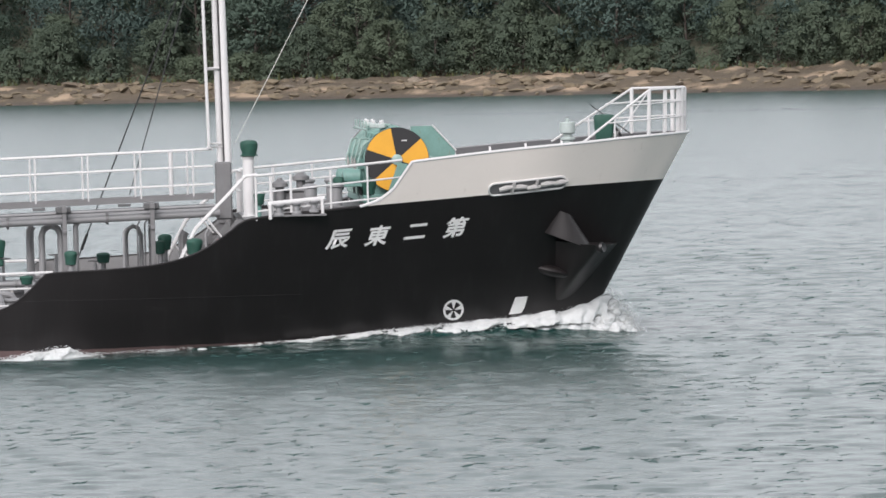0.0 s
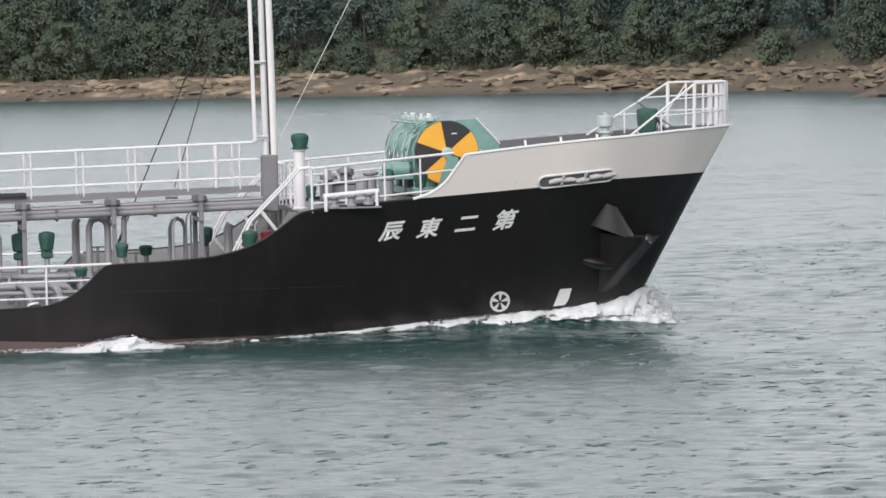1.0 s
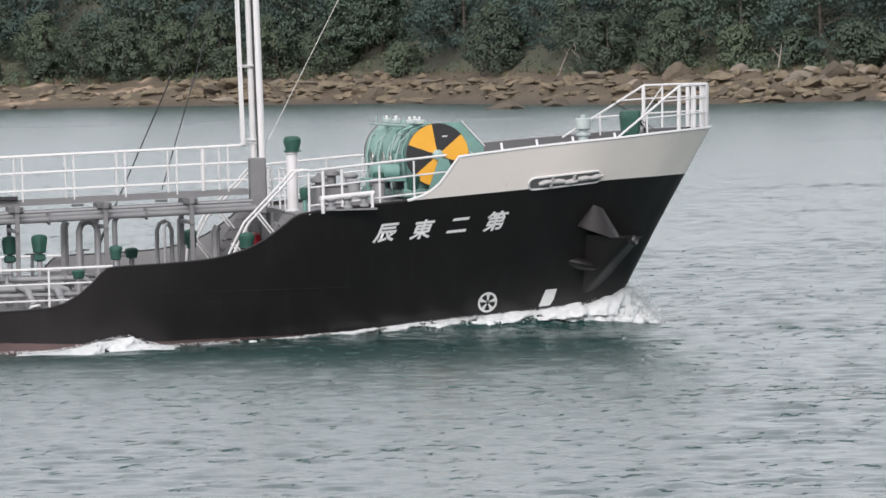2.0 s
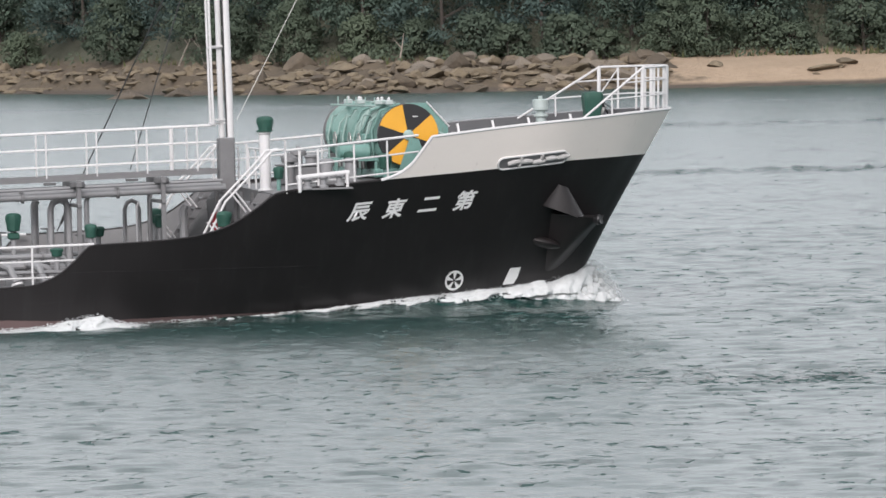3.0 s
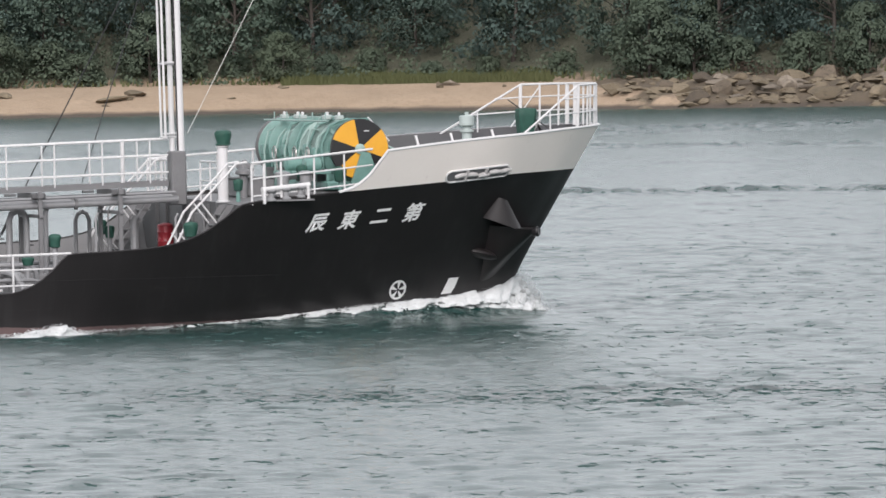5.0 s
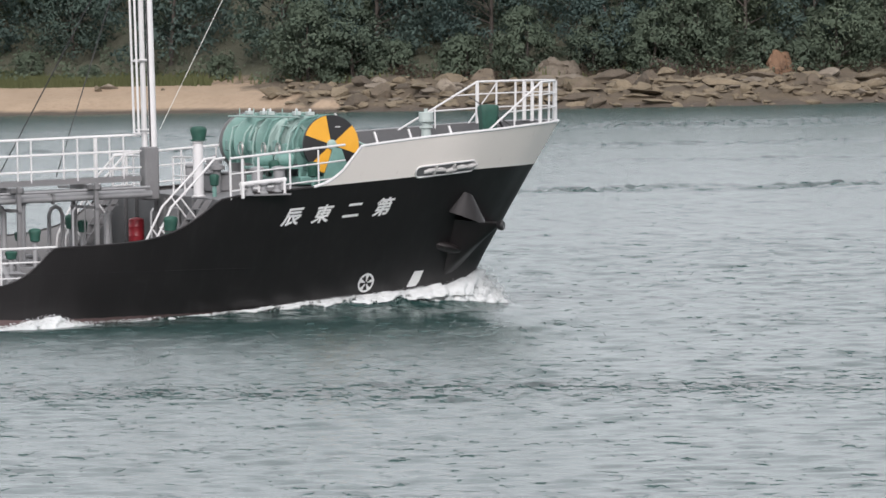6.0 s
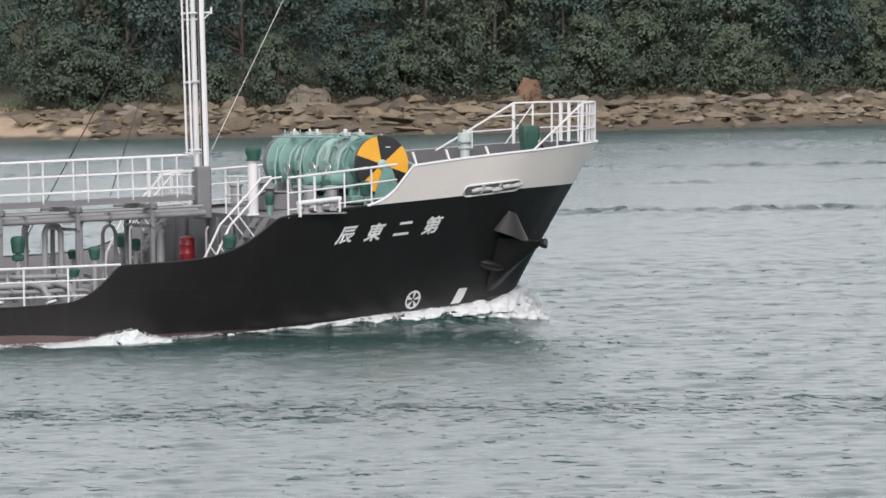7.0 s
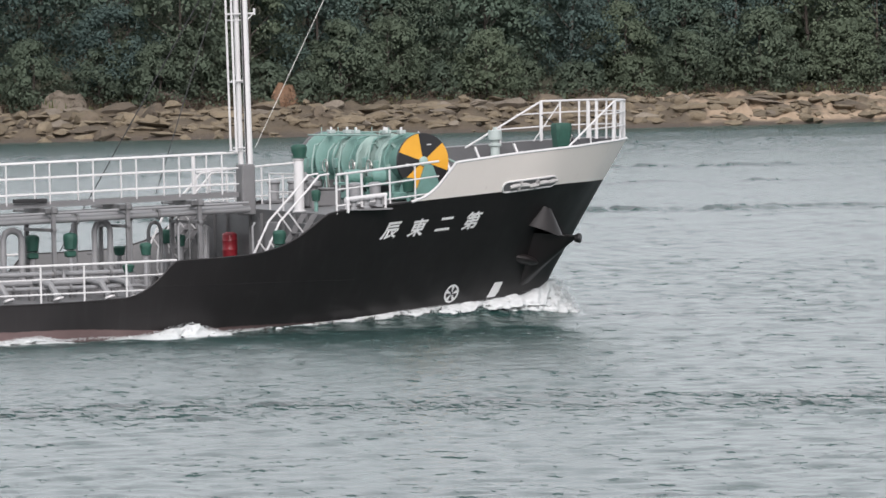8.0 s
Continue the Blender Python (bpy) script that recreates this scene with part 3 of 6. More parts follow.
def build_catwalk():
    x0, x1 = -31.0, -10.5
    zf = lambda x: 3.25 + 0.022 * (x + 10.4)
    beams = Geo()
    for y in (-0.06, 0.68):
        beams.plate([(x0, y, zf(x0)), (x1, y, zf(x1)), (x1, y, zf(x1) - 0.13), (x0, y, zf(x0) - 0.13)], (0, 0.06, 0))
    cw = part("catwalk", beams, GREY, ship, "raised grey catwalk with white rails over the deck pipes")
    gr = Geo()
    for i in range(int((x1 - x0) / 0.12)):
        x = x0 + 0.12 * i
        gr.box((x, 0.34, zf(x) - 0.03), (0.05, 0.7, 0.03))
    tagged(part("grating", gr, GREY, cw), kind="stuff")
    for y, ph in ((-0.05, 0.0), (0.67, 0.35)):
        for h in (0.98, 0.60, 0.20):
            part("rail", Geo().tube([(x, y, zf(x) + h) for x in (x0, -20.0, -15.0, x1)], 0.024 if h > 0.9 else 0.019, 7), WHITE, cw)
        for i in range(17):
            x = -10.95 - 1.17 * i - ph * 0.3
            part("post", Geo().tube([(x, y, zf(x) - 0.05), (x, y, zf(x) + 0.98)], 0.02, 6), WHITE, cw)
    part("post", Geo().tube([(-11.42, 0.65, zf(-11.4) - 0.05), (-11.42, 0.65, 4.2)], 0.05, 8), WHITE, cw, "thick white end post")
    # lamp boxes and plates under the walkway
    for x in (-12.5, -14.4, -16.5, -18.7):
        part("lug", Geo().box((x, -0.1, zf(x) - 0.17), (0.28, 0.1, 0.06), None, 0.01), DARKGREY, cw)
    part("toolbox", Geo().box((-16.2, -0.12, zf(-16.2) + 0.06), (0.9, 0.12, 0.10), None, 0.02), RUBBER, cw)
    # portal supports
    for x in (-11.9, -13.85, -15.85, -18.1, -20.4, -23.0):
        for y in (-0.75, 0.98):
            sp = part("support", Geo().box((x, y, (zf(x) - 0.1 + 0.85) / 2), (0.10, 0.10, zf(x) - 0.1 - 0.85), None, 0.01), GREY, cw)
        part("cross_beam", Geo().box((x, 0.1, zf(x) - 0.20), (0.12, 1.9, 0.12), None, 0.01), GREY, cw)
        part("cross_beam", Geo().box((x, 0.1, zf(x) - 0.68), (0.10, 1.9, 0.08), None, 0.01), GREY, cw)
        part("lamp_box", Geo().box((x - 0.02, -0.62, zf(x) - 0.20), (0.34, 0.2, 0.14), None, 0.02), DARKGREY, cw)
    # long cargo pipes carried by the supports
    for y, dz, r in ((-0.45, -0.44, 0.085), (-0.12, -0.40, 0.085), (0.28, -0.42, 0.085), (-0.62, -0.27, 0.035), (0.62, -0.30, 0.05)):
        e = -10.1 if r > 0.06 else -10.2
        path = [(x0, y, zf(x0) + dz), (-20, y, zf(-20) + dz), (e - 0.3, y, zf(e) + dz)]
        pp = part("cargo_pipe", Geo().tube(path, r, 12), PIPE, ship, "light grey painted cargo pipe")
        if r > 0.06:
            for x in (-12.9, -15.1, -17.4, -19.8):
                part("flange", Geo().lathe([(r + 0.05, -0.03), (r + 0.05, 0.03)], (x, y, zf(x) + dz), (1, 0, 0), 12), GREY, pp)


build_catwalk()


def build_stair(side, x_low, x_high, y):
    """An inclined ladder from the main deck to the foredeck."""
    z0, z1 = main_deck_z(x_low) + 0.05, 2.72
    w = 0.62
    root = None
    for dy in (-w / 2, w / 2):
        g = Geo().plate([(x_low, y + dy, z0), (x_low + 0.16, y + dy, z0), (x_high + 0.1, y + dy, z1), (x_high - 0.06, y + dy, z1)], (0, 0.03, 0))
        root = root or part("stair", g, GREY, ship, "grey steel inclined ladder with white handrails")
        if g is not None and dy > 0:
            part("stringer", g, GREY, root)
    n = 8
    for i in range(1, n):
        k = i / n
        part("tread", Geo().box((x_low + 0.08 + (x_high - x_low) * k, y, z0 + (z1 - z0) * k), (0.2, w, 0.025)), GREY, root)
    for dy in (-w / 2 - 0.02, w / 2 + 0.02):
        up = Vector((-0.42, 0, 0.55))
        a, b = Vector((x_low + 0.05, y + dy, z0 + 0.1)), Vector((x_high, y + dy, z1))
        path = [a, a + Vector((-0.1, 0, 0.35)), a + (b - a) * 0.22 + up * 0.8, a + (b - a) * 0.6 + up, b + up * 0.8 + Vector((0.18, 0, 0.18)), b + Vector((0.15, 0, 0.95)), b + Vector((0.42, 0, 0.98))]
        part("handrail", Geo().tube(path, 0.028, 7), WHITE, root, "white tubular handrail")
        for k in (0.35, 0.75):
            p = a + (b - a) * k
            part("baluster", Geo().tube([p, p + up * 0.95], 0.02, 6), WHITE, root)
    return root


build_stair(-1, -11.45, -10.1, -3.35)
build_stair(1, -11.45, -10.1, 3.2)


def canvas_cover(x, y, z, w, h, parent=ship, label="green canvas cover lashed over a valve wheel", tilt=0.0, square=False):
    """A lumpy canvas hood, tied in at the bottom."""
    g = Geo()
    n = 12
    prof = [(0.30, 0.0), (0.42, 0.05), (0.44, 0.25), (0.5, 0.55), (0.53, 0.78), (0.44, 0.93), (0.2, 1.0), (0.01, 1.01)]
    if square:
        n, prof = 20, [(0.40, 0.0), (0.42, 0.06), (0.46, 0.35), (0.50, 0.7), (0.51, 0.9), (0.46, 0.98), (0.2, 1.0), (0.01, 1.01)]
    v = []
    for r, k in prof:
        for i in range(n):
            a = 2 * math.pi * i / n
            q = 1 + 0.13 * noise.noise(Vector((x + math.cos(a) * 1.3, y + math.sin(a) * 1.3, z + k * 2.2)))
            if square:
                q *= 1 / max(abs(math.cos(a)), abs(math.sin(a)), 0.82)
            v.append((x + math.cos(a) * r * w * q + tilt * k, y + math.sin(a) * r * w * q, z + k * h))
    f = [(i * n + k, i * n + (k + 1) % n, (i + 1) * n + (k + 1) % n, (i + 1) * n + k) for i in range(len(prof) - 1) for k in range(n)]
    f += [tuple(range(n - 1, -1, -1)), tuple(range((len(prof) - 1) * n, len(prof) * n))]
    g.add(v, f)
    return part("canvas_cover", g, CANVAS, parent, label)


def build_foredeck_gear():
    # tall ventilator with canvas-covered head
    vp = part("ventilator", Geo().lathe([(0.17, 0), (0.17, 0.04), (0.125, 0.06), (0.125, 1.28), (0.15, 1.30), (0.15, 1.33), (0.12, 1.36)], (-9.81, -2.17, 2.74), n=18), WHITE, ship, "white ventilator pipe with a green canvas hood")
    canvas_cover(-9.79, -2.17, 4.08, 0.38, 0.36, vp)
    part("lashing", Geo().lathe([(0.2, 0), (0.2, 0.03)], (-9.79, -2.17, 4.09), n=14), CANVAS, vp)
    # roller fairlead at the deck edge
    fx0, fx1 = -9.45, -8.3
    yy = lambda x: -(breadth(x, 2.85) - 0.04)
    zz = lambda x: 2.76 + 0.075 * (x + 9.96)
    fl = part("roller_fairlead", Geo().tube([(fx0 - 0.05, yy(fx0), zz(fx0) + 0.27), (fx1 + 0.05, yy(fx1), zz(fx1) + 0.27)], 0.055, 10), WHITE, ship, "white framed roller fairlead at the deck edge")
    for x in (fx0, fx1):
        part("upright", Geo().box((x, yy(x), zz(x) + 0.1), (0.07, 0.16, 0.34), None, 0.015), WHITE, fl)
    for i in range(3):
        x = fx0 + (fx1 - fx0) * (i + 0.5) / 3
        part("roller", Geo().lathe([(0.12, 0), (0.12, 0.03), (0.07, 0.07), (0.07, 0.17), (0.12, 0.22), (0.12, 0.25)], (x, yy(x), zz(x) - 0.01), n=14), PIPE, fl)
    part("sill", Geo().box(((fx0 + fx1) / 2, yy(-8.9), zz(-8.9) - 0.03), (1.3, 0.3, 0.04)), GREY, fl)
    # mooring bitts with pale worn heads
    for bx, by in ((-8.2, -2.6), (-8.0, 2.7)):
        bt = part("mooring_bitts", Geo().box((bx, by, fore_deck_z(bx) + 0.08), (1.0, 0.45, 0.1), None, 0.02), GREY, ship, "pair of grey steel mooring bitts on the foredeck")
        for dx in (-0.28, 0.28):
            part("bitt", Geo().lathe([(0.14, 0), (0.14, 0.42), (0.18, 0.45), (0.18, 0.49), (0.09, 0.53)], (bx + dx, by, fore_deck_z(bx) + 0.1), n=14), PIPE, bt)
    for bx, by, h in ((-9.1, -1.5, 0.55), (-8.55, 0.2, 0.62)):
        vt = part("mushroom_vent", Geo().lathe([(0.1, 0), (0.1, h), (0.2, h + 0.02), (0.19, h + 0.1), (0.07, h + 0.17), (0.05, h + 0.22)], (bx, by, fore_deck_z(bx) + 0.05), n=16), GREY, ship, "grey mushroom ventilator")
    hb = part("deck_locker", Geo().box((-8.75, -0.9, fore_deck_z(-8.75) + 0.27), (0.9, 1.0, 0.42), None, 0.03), GREY, ship, "grey steel deck locker")
    part("lid", Geo().box((-8.75, -0.9, fore_deck_z(-8.75) + 0.5), (0.96, 1.06, 0.04), None, 0.01), GREY, hb)
    # covered controls
    for x, y, z0, z, w, h in ((-9.62, -2.75, 2.72, 3.02, 0.24, 0.28), (-7.82, -2.0, 2.85, 3.28, 0.26, 0.30), (-7.22, -3.05, 2.9, 3.18, 0.30, 0.36)):
        st = part("control_stand", Geo().lathe([(0.09, 0), (0.05, 0.03), (0.05, z - z0 + 0.05)], (x, y, z0), n=10), TEAL, ship, "teal control stand under a green canvas hood")
        canvas_cover(x, y, z, w, h, st)
    # covered hailer and lamp post at the bow
    bc = part("bow_pedestal", Geo().lathe([(0.13, 0), (0.1, 0.05), (0.1, 1.1)], (-1.83, -0.86, 3.25), n=12), GREY, ship, "pedestal under a green canvas hood at the bow")
    canvas_cover(-1.83, -0.86, 4.10, 0.42, 0.68, bc, "tall square green canvas hood", 0.0, True)
    part("strut", Geo().tube([(-1.66, -0.86, 4.62), (-1.38, -0.7, 4.2)], 0.03, 8), RUBBER, bc)
    part("lamp_bracket", Geo().tube([(-1.62, -0.8, 4.25), (-1.5, -0.75, 4.45)], 0.05, 8), STEEL, bc)
    pl = part("bow_post", Geo().lathe([(0.17, 0), (0.13, 0.04), (0.12, 0.98), (0.17, 1.0), (0.17, 1.04), (0.10, 1.06), (0.10, 1.12), (0.18, 1.16), (0.18, 1.38), (0.16, 1.4)], (-2.42, 1.77, 3.2), n=18), FITTING, ship, "pale grey fixed post with a drum head")
    part("pin", Geo().lathe([(0.05, 0), (0.05, 0.08)], (-2.42, 1.77, 4.6), n=8), FITTING, pl)


build_foredeck_gear()


def build_windlass():
    ax, az = -6.56, 3.93
    deck = fore_deck_z(ax) + 0.03
    bed = part("windlass", Geo().box((ax, 0.7, deck + 0.11), (1.5, 6.2, 0.2), None, 0.03), TEAL, ship, "teal anchor windlass with a row of rope drums")
    part("shaft", Geo().lathe([(0.09, 0), (0.09, 6.4)], (ax, -2.5, az), (0, 1, 0), 14), STEEL, bed)
    # painted end flange of six sectors
    disc = part("warning_disc", Geo().lathe([(0.69, -0.02), (0.71, 0.0), (0.71, 0.05), (0.69, 0.07)], (ax, -2.53, az), (0, 1, 0), 48), BLACK, bed, "rope drum flange painted in yellow and black sectors")
    for k, mat in enumerate((BLACK, YELLOW, BLACK, YELLOW, BLACK, YELLOW)):
        a0 = radians(40 + 60 * k)
        pts = [(ax + 0.10 * math.cos(a0 + radians(60) * i / 10), -2.556, az + 0.10 * math.sin(a0 + radians(60) * i / 10)) for i in range(10, -1, -1)]
        pts += [(ax + 0.70 * math.cos(a0 + radians(60) * i / 10), -2.556, az + 0.70 * math.sin(a0 + radians(60) * i / 10)) for i in range(11)]
        part("sector", Geo().plate(pts, (0, -0.008, 0)), mat, disc, smooth=0)
    part("hub", Geo().lathe([(0.12, 0), (0.12, 0.05), (0.07, 0.08)], (ax, -2.56, az), (0, -1, 0), 16), PALETEAL, disc)
    for a, l in ((68, 0.12), (188, 0.09), (-50, 0.08)):
        c = Vector((ax + 0.45 * math.cos(radians(a)), -2.568, az + 0.45 * math.sin(radians(a))))
        part("stencil_bar", Geo().box(c, (l, 0.008, 0.025)), WHITE, disc)
    # drums: rope barrels between flanges along the shaft
    def flange(y, r, mat=TEAL, t=0.05):
        part("flange", Geo().lathe([(r - 0.02, 0), (r, 0.012), (r, t - 0.012), (r - 0.02, t)], (ax, y, az), (0, 1, 0), 40), mat, bed)
    part("drum", Geo().lathe([(0.47, 0), (0.47, 0.9)], (ax, -2.46, az), (0, 1, 0), 32), TEAL, bed, "teal drum barrel")
    flange(-1.56, 0.68)
    part("gear_case", Geo().lathe([(0.34, 0), (0.5, 0.06), (0.5, 0.3), (0.6, 0.34), (0.6, 0.52), (0.4, 0.6)], (ax, -1.5, az), (0, 1, 0), 28), PALETEAL, bed)
    flange(-0.62, 0.70, PALETEAL)
    for y, r, l in ((-0.56, 0.40, 0.55), (0.12, 0.47, 0.6), (0.85, 0.36, 0.55), (1.55, 0.45, 0.7), (2.4, 0.42, 0.65)):
        part("drum", Geo().lathe([(r, 0), (r * 1.02, l / 3), (r * 0.99, 2 * l / 3), (r, l)], (ax, y, az), (0, 1, 0), 28), TEAL if r > 0.41 else PALETEAL, bed)
        flange(y + l, 0.73 if r > 0.41 else 0.66, PALETEAL if r < 0.41 else TEAL, 0.06)
    part("warping_end", Geo().lathe([(0.34, 0), (0.24, 0.12), (0.22, 0.3), (0.36, 0.45), (0.36, 0.5)], (ax, 3.3, az), (0, 1, 0), 24), STEEL, bed)
    flange(3.22, 0.75, DARKGREY, 0.07)
    # bearing stands
    for y in (-2.3, -1.52, -0.5, 0.8, 2.3, 3.1):
        part("bearing_stand", Geo().plate([(ax - 0.55, y, deck + 0.2), (ax + 0.55, y, deck + 0.2), (ax + 0.16, y, az + 0.12), (ax - 0.16, y, az + 0.12)], (0, 0.07, 0)), TEAL, bed)
    # cover over the lower front of the painted disc
    part("brake_cover", Geo().plate([(ax - 0.28, -2.66, deck + 0.1), (ax + 0.5, -2.66, deck + 0.1), (ax + 0.22, -2.66, az - 0.1), (ax + 0.02, -2.66, az - 0.06)], (0, 0.05, 0)), TEAL, bed)
    # brake bands and levers, guard plate, pipe hoops over the drums
    part("guard_plate", Geo().plate([(-6.1, -0.32, 4.62), (-5.62, -0.32, 4.62), (-5.12, -0.32, 4.06), (-5.12, -0.32, 3.3), (-6.1, -0.32, 3.3)], (0, 0.03, 0)), TEAL, bed)
    part("guard_edge", Geo().tube([(-5.62, -0.34, 4.64), (-5.1, -0.34, 4.06)], 0.018, 6), WHITE, bed)
    part("brace", Geo().tube([(-5.95, -2.45, 4.02), (-5.5, -2.45, 3.82)], 0.03, 8), PALETEAL, bed)
    part("hoop", Geo().tube([(ax - 0.6, -1.2, az + 0.5), (ax - 0.55, -1.2, az + 0.74), (ax - 0.05, -1.2, az + 0.76), (ax, -1.2, az + 0.5)], 0.02, 6), PALETEAL, bed)
    part("pipe_rail", Geo().tube([(ax - 0.62, -2.1, az + 0.66), (ax - 0.62, 2.9, az + 0.66)], 0.022, 7), PALETEAL, bed)
    part("pipe_rail", Geo().tube([(ax - 0.1, -1.7, az + 0.73), (ax - 0.1, 2.4, az + 0.73)], 0.016, 7), PALETEAL, bed)
    for y in (-1.9, -0.9, 0.1, 1.1, 2.1):
        part("pipe_bracket", Geo().tube([(ax - 0.62, y, az + 0.66), (ax - 0.62, y, az + 0.86)], 0.014, 6), PALETEAL, bed)
        part("brake_band", Geo().tube([(ax - 0.62, y + 0.2, az - 0.55), (ax - 0.66, y + 0.2, az + 0.1), (ax - 0.45, y + 0.2, az + 0.55), (ax, y + 0.2, az + 0.70)], 0.03, 6), TEAL, bed)
    for y in (-1.2, -0.2, 1.4):
        part("brake_lever", Geo().tube([(ax - 0.75, y, deck + 0.2), (ax - 0.85, y, deck + 0.95)], 0.022, 6), STEEL, bed)
        part("hand_wheel", Geo().tube([(ax - 0.86 + 0.0, y + 0.16 * math.cos(a), deck + 0.85 + 0.16 * math.sin(a)) for a in np.linspace(0, 2 * math.pi, 13)[:-1]], 0.014, 6, True), STEEL, bed)
    # spokes, black discs painting the shade between the inner flanges, hydraulic lines, terminal boxes along the top
    for y in (-1.585, -0.645, 0.10, 0.83, 1.53, 2.38, 3.19):
        part("shade_disc", Geo().lathe([(0.33, 0), (0.33, 0.012)], (ax, y, az), (0, 1, 0), 24), BLACK, bed)
        for k in range(6):
            a = radians(12 + 60 * k)
            part("spoke", Geo().plate([(ax + 0.1 * math.cos(a - 0.25), y - 0.012, az + 0.1 * math.sin(a - 0.25)), (ax + 0.62 * math.cos(a - 0.06), y - 0.012, az + 0.62 * math.sin(a - 0.06)), (ax + 0.62 * math.cos(a + 0.06), y - 0.012, az + 0.62 * math.sin(a + 0.06)), (ax + 0.1 * math.cos(a + 0.25), y - 0.012, az + 0.1 * math.sin(a + 0.25))], (0, -0.03, 0)), PALETEAL, bed)
    for y, dx in ((-1.95, -0.3), (-1.35, -0.42), (-0.75, -0.2), (0.4, -0.45), (1.25, -0.3), (2.0, -0.4)):
        box = part("terminal_box", Geo().box((ax + dx, y, az + 0.74), (0.17, 0.20, 0.10), None, 0.015), FITTING, bed)
        part("knob", Geo().lathe([(0.03, 0), (0.035, 0.05), (0.015, 0.07)], (ax + dx, y, az + 0.79), n=8), WHITE, box)
    for y, h in ((-1.75, 0.2), (-1.1, 0.35), (-0.35, 0.1), (0.62, 0.3), (1.42, 0.15), (2.25, 0.3)):
        part("hydraulic_line", Geo().tube([(ax - 0.82, y, deck + 0.2), (ax - 0.84, y, az - 0.35 + h), (ax - 0.70, y + 0.1, az + 0.1 + h), (ax - 0.5, y + 0.16, az + 0.45)], 0.024, 7), PALETEAL, bed)
        part("pinch_block", Geo().box((ax - 0.74, y + 0.3, az - 0.2 + h * 0.5), (0.16, 0.22, 0.26), None, 0.02), TEAL, bed)
        part("band_anchor", Geo().box((ax - 0.70, y + 0.05, az - 0.62), (0.3, 0.12, 0.3), None, 0.02), DARKGREY, bed)
    for x, y in ((-7.55, -1.9), (-7.6, -0.6)):
        part("motor_table", Geo().box((x, y, deck + 0.42), (0.75, 0.7, 0.07), None, 0.01), TEAL, bed)
        for dx in (-0.3, 0.3):
            part("leg", Geo().box((x + dx, y - 0.3, deck + 0.2), (0.06, 0.06, 0.4)), TEAL, bed)
        part("motor", Geo().lathe([(0.1, 0), (0.17, 0.04), (0.17, 0.4), (0.1, 0.46)], (x - 0.2, y, deck + 0.6), (1, 0, 0), 16), TEAL, bed)


build_windlass()


